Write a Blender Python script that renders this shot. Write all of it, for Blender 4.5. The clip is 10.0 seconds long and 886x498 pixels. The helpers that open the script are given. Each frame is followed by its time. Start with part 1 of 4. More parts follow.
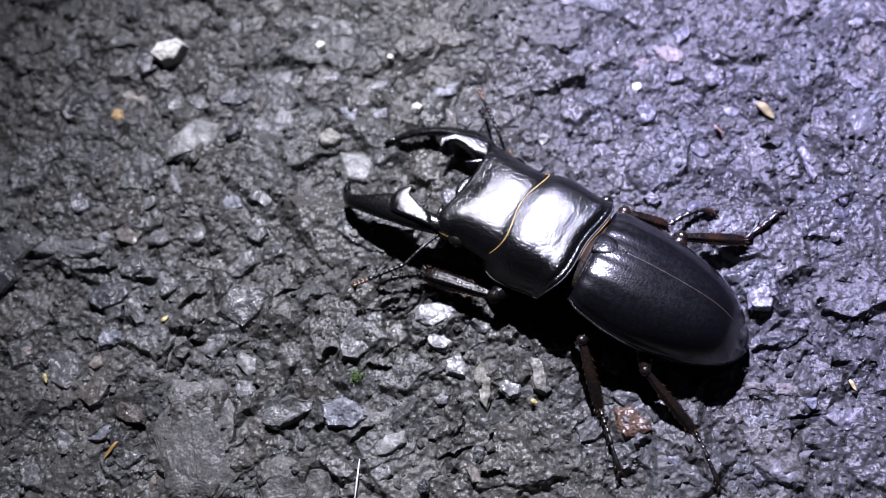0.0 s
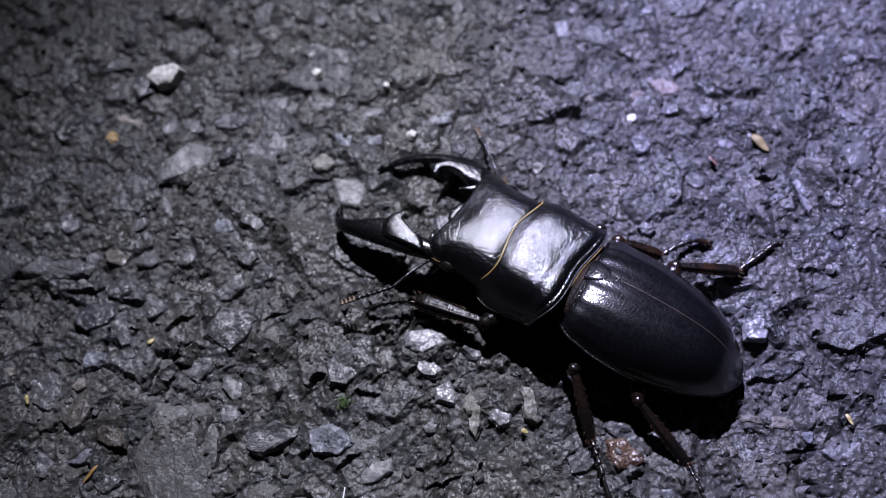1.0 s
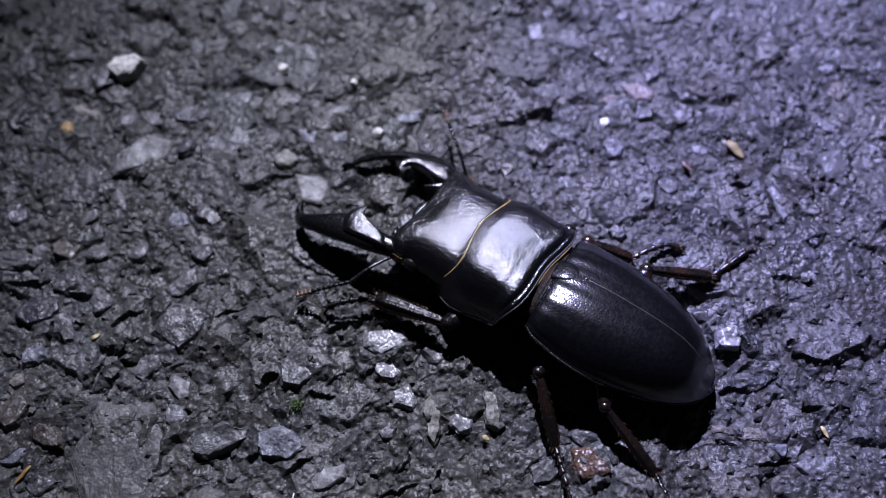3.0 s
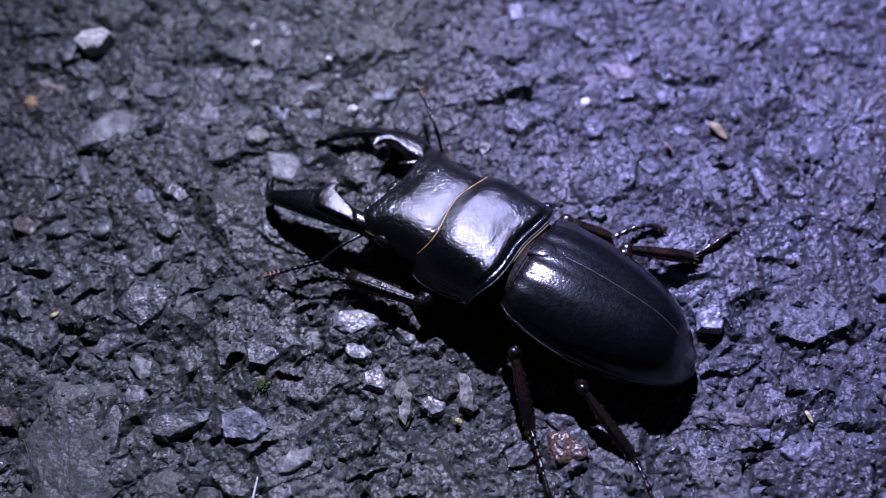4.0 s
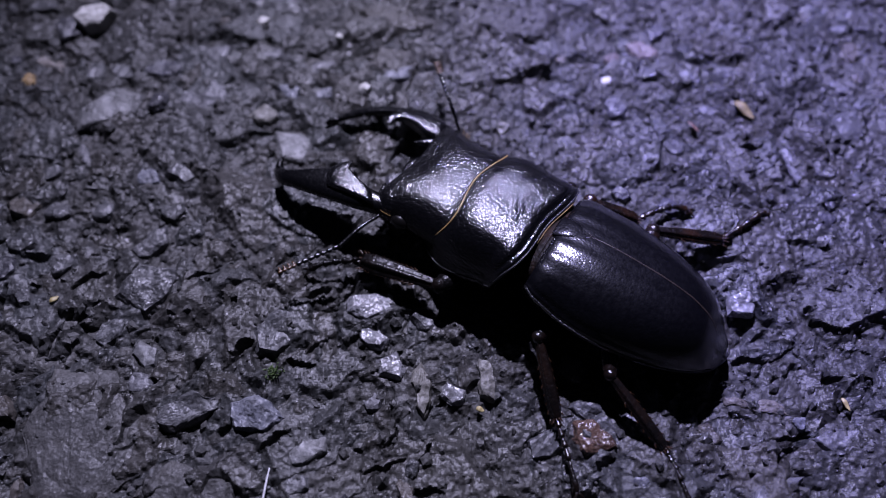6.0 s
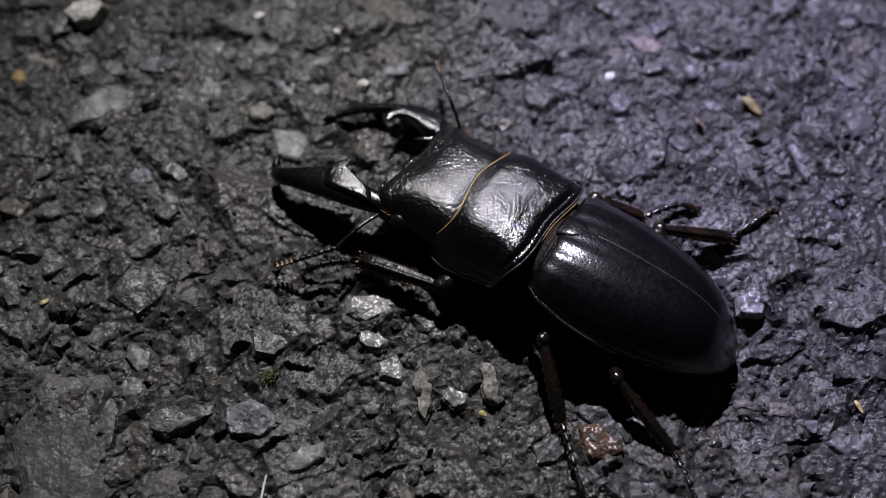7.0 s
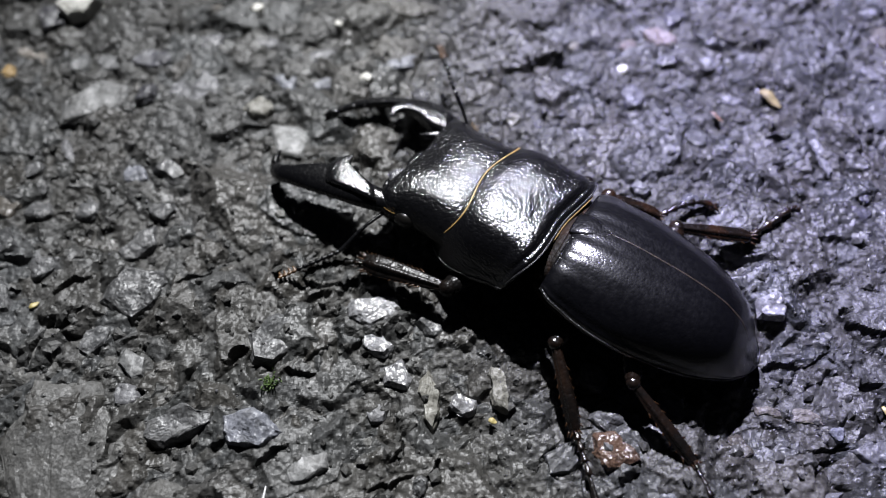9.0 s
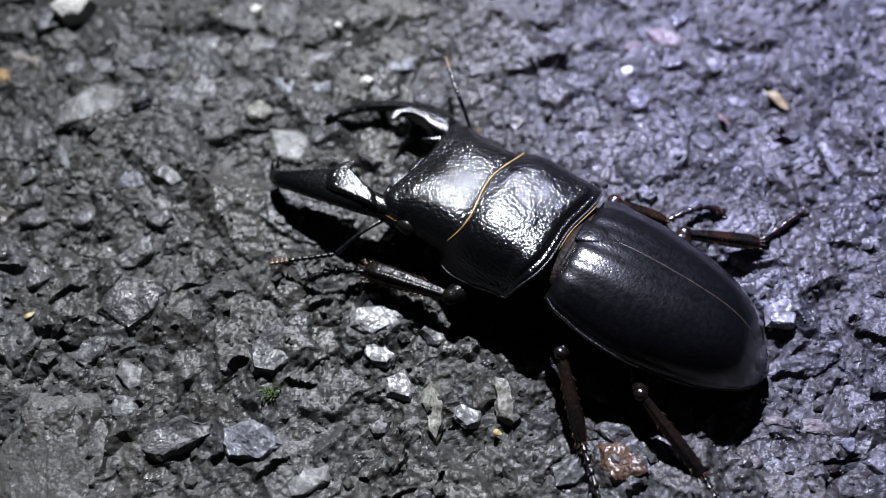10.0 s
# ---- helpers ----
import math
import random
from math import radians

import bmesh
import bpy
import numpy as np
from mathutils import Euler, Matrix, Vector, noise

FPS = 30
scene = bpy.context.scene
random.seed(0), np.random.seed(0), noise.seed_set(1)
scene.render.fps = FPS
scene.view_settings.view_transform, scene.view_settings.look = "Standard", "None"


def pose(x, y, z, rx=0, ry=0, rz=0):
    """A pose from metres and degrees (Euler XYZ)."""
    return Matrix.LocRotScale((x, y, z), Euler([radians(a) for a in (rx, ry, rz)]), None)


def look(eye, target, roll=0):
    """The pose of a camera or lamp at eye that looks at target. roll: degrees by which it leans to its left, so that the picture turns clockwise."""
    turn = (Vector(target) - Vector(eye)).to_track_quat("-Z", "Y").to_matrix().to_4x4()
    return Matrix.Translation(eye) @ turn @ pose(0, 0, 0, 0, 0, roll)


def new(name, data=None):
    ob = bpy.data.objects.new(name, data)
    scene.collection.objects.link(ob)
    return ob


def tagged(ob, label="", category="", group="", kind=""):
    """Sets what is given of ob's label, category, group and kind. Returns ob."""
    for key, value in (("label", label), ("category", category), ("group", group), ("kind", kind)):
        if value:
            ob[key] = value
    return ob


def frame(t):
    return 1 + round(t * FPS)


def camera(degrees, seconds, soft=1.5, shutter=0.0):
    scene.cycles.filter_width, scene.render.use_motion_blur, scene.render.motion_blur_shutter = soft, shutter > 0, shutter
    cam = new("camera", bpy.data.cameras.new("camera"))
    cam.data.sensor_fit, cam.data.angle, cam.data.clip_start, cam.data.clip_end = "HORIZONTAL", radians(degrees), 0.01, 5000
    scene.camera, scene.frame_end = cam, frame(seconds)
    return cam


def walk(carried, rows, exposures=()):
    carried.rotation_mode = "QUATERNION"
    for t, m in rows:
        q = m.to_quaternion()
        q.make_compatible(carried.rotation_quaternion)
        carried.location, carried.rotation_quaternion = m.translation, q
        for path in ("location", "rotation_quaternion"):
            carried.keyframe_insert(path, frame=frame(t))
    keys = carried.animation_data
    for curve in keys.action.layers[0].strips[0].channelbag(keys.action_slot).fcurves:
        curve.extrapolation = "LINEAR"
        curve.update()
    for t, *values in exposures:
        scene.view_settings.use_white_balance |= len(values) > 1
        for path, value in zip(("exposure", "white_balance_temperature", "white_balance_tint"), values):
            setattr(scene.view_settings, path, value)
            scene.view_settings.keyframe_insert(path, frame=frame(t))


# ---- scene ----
cam = camera(53.0, 10.0, 1.1)
cam.data.dof.use_dof, cam.data.dof.focus_distance, cam.data.dof.aperture_fstop = True, 0.125, 10.0
PATH = [
    (0.0, 0.00391, 0.00290, 0.14639, 18.22, 3.69, -4.57),
    (0.5, 0.00309, 0.00172, 0.14463, 19.95, 3.56, -4.20),
    (1.0, 0.00465, -0.00079, 0.14351, 21.62, 3.28, -3.65),
    (1.5, 0.00287, -0.00516, 0.13894, 23.02, 2.48, -3.32),
    (2.0, 0.00230, -0.00541, 0.13710, 23.37, 2.02, -3.12),
    (2.5, 0.00446, -0.00474, 0.13723, 23.83, 1.82, -2.99),
    (4.0, 0.00876, -0.00919, 0.12821, 25.58, 0.70, -2.68),
    (4.5, 0.00533, -0.00952, 0.12804, 25.61, 0.15, -2.80),
    (5.0, 0.00302, -0.00960, 0.12602, 25.87, 0.10, -2.72),
    (5.5, 0.00260, -0.01024, 0.12427, 26.11, 0.02, -2.83),
    (6.0, 0.00443, -0.00969, 0.12134, 25.97, 0.13, -2.94),
    (7.5, 0.00413, -0.00802, 0.11707, 26.08, 0.17, -3.20),
    (8.0, 0.00420, -0.00811, 0.11548, 26.28, 0.24, -3.17),
    (8.5, 0.00412, -0.00709, 0.11452, 26.07, 0.26, -3.21),
    (9.0, 0.00359, -0.00592, 0.11327, 26.04, 0.33, -3.25),
    (9.5, 0.00324, -0.00456, 0.11256, 25.87, 0.34, -3.33),
    (10.0, 0.00321, -0.00307, 0.11213, 25.55, 0.36, -3.47),
]
EXPOSURES = [
    (0.0, 0.28, 5920, 19), (0.5, -0.18, 5770, 20), (1.0, -0.46, 5770, 20), (1.5, -0.63, 5820, 20), (2.0, -0.60, 5820, 20), (2.5, -0.53, 5770, 20),
    (4.0, -0.59, 5170, 40), (4.5, -0.75, 5120, 42), (5.0, -0.84, 5170, 42), (5.5, -0.89, 5220, 42), (6.0, -0.92, 5380, 40),
    (7.5, -1.09, 6930, 4), (8.0, -0.73, 6930, 5), (8.5, -0.11, 6660, 6), (9.0, 0.00, 6360, 8), (9.5, 0.04, 6160, 9), (10.0, -0.02, 6060, 10),
]
walk(cam, [(t, pose(x, y, z, rx, ry, rz)) for t, x, y, z, rx, ry, rz in PATH], EXPOSURES)

# ---- light: night, one hand torch beyond the beetle, an added blue lamp beside it ----
world = bpy.data.worlds.new("night")
world.use_nodes = True
world.node_tree.nodes["Background"].inputs["Color"].default_value = (0.25, 0.28, 0.4, 1)
world.node_tree.nodes["Background"].inputs["Strength"].default_value = 0.03
scene.world = world


def torch(name, eye, target, watts, color, degrees, blend, radius):
    lamp = bpy.data.lights.new(name, "SPOT")
    lamp.energy, lamp.color, lamp.spot_size, lamp.spot_blend, lamp.shadow_soft_size = watts, color, radians(degrees), blend, radius
    ob = new(name, lamp)
    ob.matrix_world = look(eye, target)
    return tagged(ob, "hand-held torch beam, white with a blue fringe", "lamp")


torch("torch_beam", (0.008, 0.225, 0.245), (0.054, 0.030, 0.0), 17.5, (1.0, 0.985, 1.0), 72, 1.0, 0.004)
# extra violet-blue lamp, added to tint the right side of the beam
torch("torch_fringe", (0.010, 0.226, 0.245), (0.078, 0.074, 0.0), 15.5, (0.36, 0.31, 1.0), 32, 1.0, 0.004)


# ---- materials ----
def nodes_of(name):
    m = bpy.data.materials.new(name)
    m.use_nodes = True
    nt = m.node_tree
    return m, nt, nt.nodes["Principled BSDF"]


def add(nt, kind, **values):
    n = nt.nodes.new(kind)
    for key, value in values.items():
        n.inputs[key.replace("_", " ")].default_value = value
    return n


def tex(nt, scale, detail=4.0, rough=0.6, distortion=0.0, per_place=False):
    """Noise in metres; per_place: each object takes its own stretch of it."""
    if "co" not in nt.nodes:
        nt.nodes.new("ShaderNodeTexCoord").name = "co"
    n = add(nt, "ShaderNodeTexNoise", Scale=scale, Detail=detail, Roughness=rough, Distortion=distortion)
    source = nt.nodes["co"].outputs["Object"]
    if per_place:
        where, plus = nt.nodes.new("ShaderNodeObjectInfo"), nt.nodes.new("ShaderNodeVectorMath")
        nt.links.new(source, plus.inputs[0])
        nt.links.new(where.outputs["Location"], plus.inputs[1])
        source = plus.outputs[0]
    nt.links.new(source, n.inputs["Vector"])
    return n


def ramp(nt, source, *stops):
    n = nt.nodes.new("ShaderNodeValToRGB")
    e = n.color_ramp.elements
    while len(e) < len(stops):
        e.new(0.5)
    for i, (at, col) in enumerate(stops):
        e[i].position, e[i].color = at, (*col, 1) if len(col) == 3 else col
    nt.links.new(source, n.inputs["Fac"])
    return n


def mix(nt, a, b, fac, blend="MIX"):
    n = nt.nodes.new("ShaderNodeMix")
    n.data_type, n.blend_type = "RGBA", blend
    for i, v in ((0, fac), (6, a), (7, b)):
        if hasattr(v, "is_linked"):
            nt.links.new(v, n.inputs[i])
        else:
            n.inputs[i].default_value = v
    return n.outputs[2]


def bumps(nt, bsdf, *layers):
    """Layers of (height socket, strength, distance in metres)."""
    last = None
    for height, strength, distance in layers:
        b = add(nt, "ShaderNodeBump", Strength=strength, Distance=distance)
        nt.links.new(height, b.inputs["Height"])
        if last:
            nt.links.new(last.outputs[0], b.inputs["Normal"])
        last = b
    nt.links.new(last.outputs[0], bsdf.inputs["Normal"])
    nt.links.new(last.outputs[0], bsdf.inputs["Coat Normal"])


def facets(nt, scale, tilt, per_place=False):
    """Height, in metres, of small broken faces that each tilt their own way."""
    if "co" not in nt.nodes:
        nt.nodes.new("ShaderNodeTexCoord").name = "co"
    source = nt.nodes["co"].outputs["Object"]
    if per_place:
        where, plus = nt.nodes.new("ShaderNodeObjectInfo"), nt.nodes.new("ShaderNodeVectorMath")
        nt.links.new(source, plus.inputs[0])
        nt.links.new(where.outputs["Location"], plus.inputs[1])
        source = plus.outputs[0]
    warp = add(nt, "ShaderNodeTexNoise", Scale=scale * 1.3, Detail=2.0)
    nt.links.new(source, warp.inputs["Vector"])
    bent = nt.nodes.new("ShaderNodeVectorMath")
    bent.operation = "MULTIPLY_ADD"
    nt.links.new(warp.outputs["Color"], bent.inputs[0])
    bent.inputs[1].default_value = (0.7 / scale,) * 3
    nt.links.new(source, bent.inputs[2])
    cells = add(nt, "ShaderNodeTexVoronoi", Scale=scale)
    nt.links.new(bent.outputs[0], cells.inputs["Vector"])
    off, lean, dot = (nt.nodes.new("ShaderNodeVectorMath") for _ in range(3))
    off.operation, lean.operation, dot.operation = "SUBTRACT", "SUBTRACT", "DOT_PRODUCT"
    nt.links.new(bent.outputs[0], off.inputs[0])
    nt.links.new(cells.outputs["Position"], off.inputs[1])
    nt.links.new(cells.outputs["Color"], lean.inputs[0])
    lean.inputs[1].default_value = (0.5, 0.5, 0.5)
    nt.links.new(off.outputs[0], dot.inputs[0])
    nt.links.new(lean.outputs[0], dot.inputs[1])
    out = nt.nodes.new("ShaderNodeMath")
    out.operation = "MULTIPLY"
    nt.links.new(dot.outputs["Value"], out.inputs[0])
    out.inputs[1].default_value = tilt
    return out.outputs[0], cells.outputs["Color"]


def stone_material(name, dark, light, rough=(0.26, 0.6), per_object=0.3, grain=2600.0, relief=0.0003):
    m, nt, b = nodes_of(name)
    big, mid, fine = tex(nt, 130, 3, 0.6, 0, True), tex(nt, 520, 6, 0.68, 0.6, True), tex(nt, grain, 3, 0.7, 0, True)
    base = ramp(nt, big.outputs["Fac"], (0.3, dark), (0.7, light)).outputs["Color"]
    speck = ramp(nt, fine.outputs["Fac"], (0.35, (0.8, 0.8, 0.8)), (0.65, (1.14, 1.14, 1.14))).outputs["Color"]
    veins = ramp(nt, mid.outputs["Fac"], (0.32, (0.72, 0.71, 0.69)), (0.5, (1.02, 1.02, 1.02)), (0.68, (1.15, 1.15, 1.16))).outputs["Color"]
    col = mix(nt, mix(nt, base, speck, 1.0, "MULTIPLY"), veins, 1.0, "MULTIPLY")
    info = nt.nodes.new("ShaderNodeObjectInfo")
    one = ramp(nt, info.outputs["Random"], (0.0, (1 - per_object,) * 3), (1.0, (1 + per_object,) * 3)).outputs["Color"]
    col = mix(nt, col, one, 1.0, "MULTIPLY")
    nt.links.new(col, b.inputs["Base Color"])
    wet = ramp(nt, mid.outputs["Fac"], (0.36, (rough[1],) * 3), (0.64, (rough[0],) * 3)).outputs["Color"]
    nt.links.new(wet, b.inputs["Roughness"])
    b.inputs["Specular IOR Level"].default_value = 0.38 if rough[0] > 0.2 else 0.6
    grainy = tex(nt, 1250, 1.5, 0.5, 0, True)
    coarse, small = facets(nt, 420, 0.25 * relief / 0.0003, True)[0], facets(nt, 2600, 0.3 * relief / 0.0003, True)[0]
    bumps(nt, b, (coarse, 1.0, 1.0), (small, 1.0, 1.0), (grainy.outputs["Fac"], 0.7, relief * 1.1), (mid.outputs["Fac"], 0.5, relief))
    return m


MATS = {
    "grey": stone_material("grey stone", (0.028, 0.029, 0.030), (0.061, 0.061, 0.062)),
    "dark": stone_material("dark stone", (0.015, 0.015, 0.018), (0.036, 0.036, 0.042)),
    "brown": stone_material("brown stone", (0.031, 0.026, 0.022), (0.064, 0.059, 0.051)),
    "flat": stone_material("smooth grey stone", (0.0600, 0.0610, 0.0610), (0.0954, 0.0954, 0.0945), (0.4, 0.65), 0.15, 3200, 0.0002),
    "slab": stone_material("worn slab stone", (0.0344, 0.0344, 0.0337), (0.0667, 0.0652, 0.0614), (0.38, 0.7), 0.15, 2600, 0.0003),
    "light": stone_material("light stone", (0.0468, 0.0468, 0.0500), (0.0847, 0.0847, 0.0887), (0.3, 0.6), 0.2),
    "blue": stone_material("bluish stone", (0.0551, 0.0581, 0.0679), (0.1004, 0.1033, 0.1181), (0.3, 0.6), 0.2),
    # wet: glossy, and its colour lightened to carry the torch's reflection
    "wet": stone_material("wet glittering stone", (0.0749, 0.0749, 0.0786), (0.1498, 0.1498, 0.1560), (0.12, 0.32), 0.15, 1900, 0.0003),
    "pale": stone_material("pale stone", (0.0702, 0.0672, 0.0562), (0.1288, 0.1249, 0.1108), (0.4, 0.7), 0.2),
    "white": stone_material("white stone", (0.2484, 0.2438, 0.2173), (0.4192, 0.4130, 0.3881), (0.4, 0.7), 0.15, 2200, 0.0003),
    "tan": stone_material("tan stone", (0.0635, 0.0566, 0.0488), (0.1122, 0.1014, 0.0898), (0.4, 0.7), 0.2),
    "ochre": stone_material("ochre stone", (0.1350, 0.0891, 0.0365), (0.2565, 0.1755, 0.0743), (0.45, 0.7), 0.1),
    "rust": stone_material("wet rusty stone", (0.0330, 0.0192, 0.0132), (0.0720, 0.0456, 0.0312), (0.18, 0.4), 0.1, 1900),
    "pink": stone_material("pinkish stone", (0.0612, 0.0493, 0.0459), (0.0978, 0.0816, 0.0765), (0.4, 0.7), 0.15),
}


def ground_material():
    m, nt, b = nodes_of("wet asphalt")
    big, mid, fine = tex(nt, 45, 4, 0.6), tex(nt, 480, 6, 0.68, 0.6), tex(nt, 2300, 4, 0.7)
    damp = tex(nt, 150, 4, 0.6, 0.8)
    tone = nt.nodes.new("ShaderNodeVertexColor")
    tone.layer_name = "stone_tone"
    base = ramp(nt, big.outputs["Fac"], (0.3, (0.026, 0.0255, 0.0235)), (0.7, (0.042, 0.042, 0.0415))).outputs["Color"]
    chips = ramp(nt, mid.outputs["Fac"], (0.32, (0.7, 0.7, 0.67)), (0.5, (1, 1, 1)), (0.68, (1.2, 1.2, 1.22))).outputs["Color"]
    speck = ramp(nt, fine.outputs["Fac"], (0.35, (0.78, 0.78, 0.77)), (0.65, (1.18, 1.18, 1.18))).outputs["Color"]
    col = mix(nt, mix(nt, base, chips, 1.0, "MULTIPLY"), speck, 1.0, "MULTIPLY")
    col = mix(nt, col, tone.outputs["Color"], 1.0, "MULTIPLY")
    nt.links.new(col, b.inputs["Base Color"])
    wet = ramp(nt, tone.outputs["Alpha"], (0.5, (0.41,) * 3), (1.0, (0.56,) * 3)).outputs["Color"]
    patch = ramp(nt, damp.outputs["Fac"], (0.35, (1.12,) * 3), (0.65, (0.88,) * 3)).outputs["Color"]
    glint = ramp(nt, fine.outputs["Fac"], (0.6, (1,) * 3), (0.66, (0.45,) * 3)).outputs["Color"]
    nt.links.new(mix(nt, mix(nt, wet, patch, 1.0, "MULTIPLY"), glint, 1.0, "MULTIPLY"), b.inputs["Roughness"])
    b.inputs["Specular IOR Level"].default_value = 0.31
    small, grainy = facets(nt, 2200, 0.3)[0], tex(nt, 1150, 1.5, 0.5)
    bumps(nt, b, (small, 1.0, 1.0), (grainy.outputs["Fac"], 0.7, 0.0004), (mid.outputs["Fac"], 0.5, 0.0003))
    return m


ASPHALT = ground_material()


def shell_material(name, color, rough, grain, slope, brown=0.0, shine=0.5, coat=0.0):
    """Black chitin under fine rounded granules; grain: how many to the metre, slope: how steep they are."""
    m, nt, b = nodes_of(name)
    dirt, fine = tex(nt, 260, 4, 0.6), tex(nt, 1500, 1, 0.5)
    warm = tuple(c + brown * d for c, d in zip(color, (0.06, 0.022, 0.006)))
    nt.links.new(ramp(nt, dirt.outputs["Fac"], (0.45, color), (0.8, warm)).outputs["Color"], b.inputs["Base Color"])
    nt.links.new(ramp(nt, fine.outputs["Fac"], (0.3, (rough * 0.8,) * 3), (0.7, (rough * 1.25,) * 3)).outputs["Color"], b.inputs["Roughness"])
    b.inputs["Specular IOR Level"].default_value = shine
    b.inputs["Coat Weight"].default_value, b.inputs["Coat Roughness"].default_value = coat, 0.16
    layers = []
    for scale, steep in ((grain * 0.6, slope * 0.5), (grain, slope)):
        dots, dome, rise = add(nt, "ShaderNodeTexVoronoi", Scale=scale), nt.nodes.new("ShaderNodeMath"), nt.nodes.new("ShaderNodeMath")
        dome.operation, rise.operation, rise.inputs[0].default_value = "MULTIPLY", "SUBTRACT", 1.0
        nt.links.new(nt.nodes["co"].outputs["Object"], dots.inputs["Vector"])
        nt.links.new(dots.outputs["Distance"], dome.inputs[0])
        nt.links.new(dots.outputs["Distance"], dome.inputs[1])
        nt.links.new(dome.outputs[0], rise.inputs[1])
        layers.append((rise.outputs[0], 1.0, steep / scale))
    wave = tex(nt, 420, 2, 0.5)
    bumps(nt, b, (wave.outputs["Fac"], 1.0, slope * 0.00035), *layers)
    return m


BLACK = (0.0016, 0.0016, 0.0019)
HEAD_SHELL = shell_material("granular black shell", BLACK, 0.21, 3400, 0.185, 0.0, 0.52, 0.0)
WING_SHELL = shell_material("punctured black shell", (0.0014, 0.0014, 0.0018), 0.4, 3400, 0.06, 0.0, 0.08, 1.0)
JAW_SHELL = shell_material("polished black shell", BLACK, 0.24, 3500, 0.06, 0.0, 0.32)
# rim grey: the bright lit edge, put into the colour
RIM_SHELL = shell_material("black rim greyed as lit edge", (0.012, 0.012, 0.013), 0.4, 3000, 0.3)
LEG_SHELL = shell_material("dark brown leg shell", (0.0024, 0.002, 0.0017), 0.24, 2600, 0.1, 0.1, 0.42)
LEG_DARK = shell_material("black foreleg shell", (0.0018, 0.0016, 0.0015), 0.3, 2600, 0.12, 0.04, 0.13)
LEG_BROWN = shell_material("reddish brown leg shell", (0.0032, 0.0022, 0.0015), 0.24, 2600, 0.1, 0.22)
BAND = shell_material("dull brown neck ring", (0.004, 0.003, 0.002), 0.55, 2500, 0.2, 0.25, 0.1)
BELLY = shell_material("dull dark belly", (0.004, 0.003, 0.002), 0.6, 2500, 0.15, 0.3, 0.08)


def plain(name, dark, light, rough, scale=900.0, depth=0.0001):
    m, nt, b = nodes_of(name)
    n = tex(nt, scale, 4, 0.6)
    nt.links.new(ramp(nt, n.outputs["Fac"], (0.3, dark), (0.7, light)).outputs["Color"], b.inputs["Base Color"])
    b.inputs["Roughness"].default_value = rough
    bumps(nt, b, (n.outputs["Fac"], 0.5, depth))
    return m


FRINGE = plain("golden hair fringe", (0.10, 0.06, 0.018), (0.26, 0.165, 0.055), 0.45, 1400)
SPINE = plain("reddish brown spine", (0.006, 0.003, 0.0015), (0.036, 0.016, 0.006), 0.3, 2000)
SUTURE = plain("brownish wing seam", (0.012, 0.009, 0.006), (0.035, 0.025, 0.016), 0.4)
CLUB = plain("dull amber antenna club", (0.02, 0.011, 0.005), (0.08, 0.04, 0.015), 0.35)
EYE_MAT = plain("black compound eye", (0.002, 0.002, 0.002), (0.004, 0.0035, 0.003), 0.2, 4000, 0.00002)
LEAF = plain("dry yellow leaf scrap", (0.075, 0.058, 0.02), (0.14, 0.11, 0.04), 0.7)
BUD = plain("orange bud scale", (0.09, 0.05, 0.013), (0.2, 0.115, 0.035), 0.4)
STRAW = plain("pale yellow straw", (0.16, 0.13, 0.05), (0.3, 0.25, 0.1), 0.55)
FIBRE = plain("white fibre", (0.35, 0.35, 0.36), (0.5, 0.5, 0.52), 0.5)
MOSS = plain("green moss", (0.015, 0.03, 0.006), (0.04, 0.07, 0.01), 0.6)
BEAD = plain("wet glassy grain", (0.03, 0.03, 0.032), (0.07, 0.07, 0.075), 0.12, 3000, 0.00001)
TWIG = plain("reddish twig", (0.05, 0.022, 0.012), (0.1, 0.045, 0.022), 0.5)


# ---- mesh helpers ----
def mesh_of(name, verts, faces, material, smooth=False):
    me = bpy.data.meshes.new(name)
    me.from_pydata([tuple(map(float, v)) for v in verts], [], [tuple(map(int, q)) for q in faces])
    me.materials.append(material)
    me.validate()
    me.update()
    if smooth:
        me.polygons.foreach_set("use_smooth", [True] * len(me.polygons))
    return me


def part(name, data, parent, label=""):
    ob = new(name, data)
    ob.parent = parent
    return tagged(ob, label) if label else ob


def hashed(i, j, k):
    """Even random numbers for grid cells."""
    n = np.sin(i * 127.1 + j * 311.7 + k * 74.7) * 43758.5453
    return n - np.floor(n)


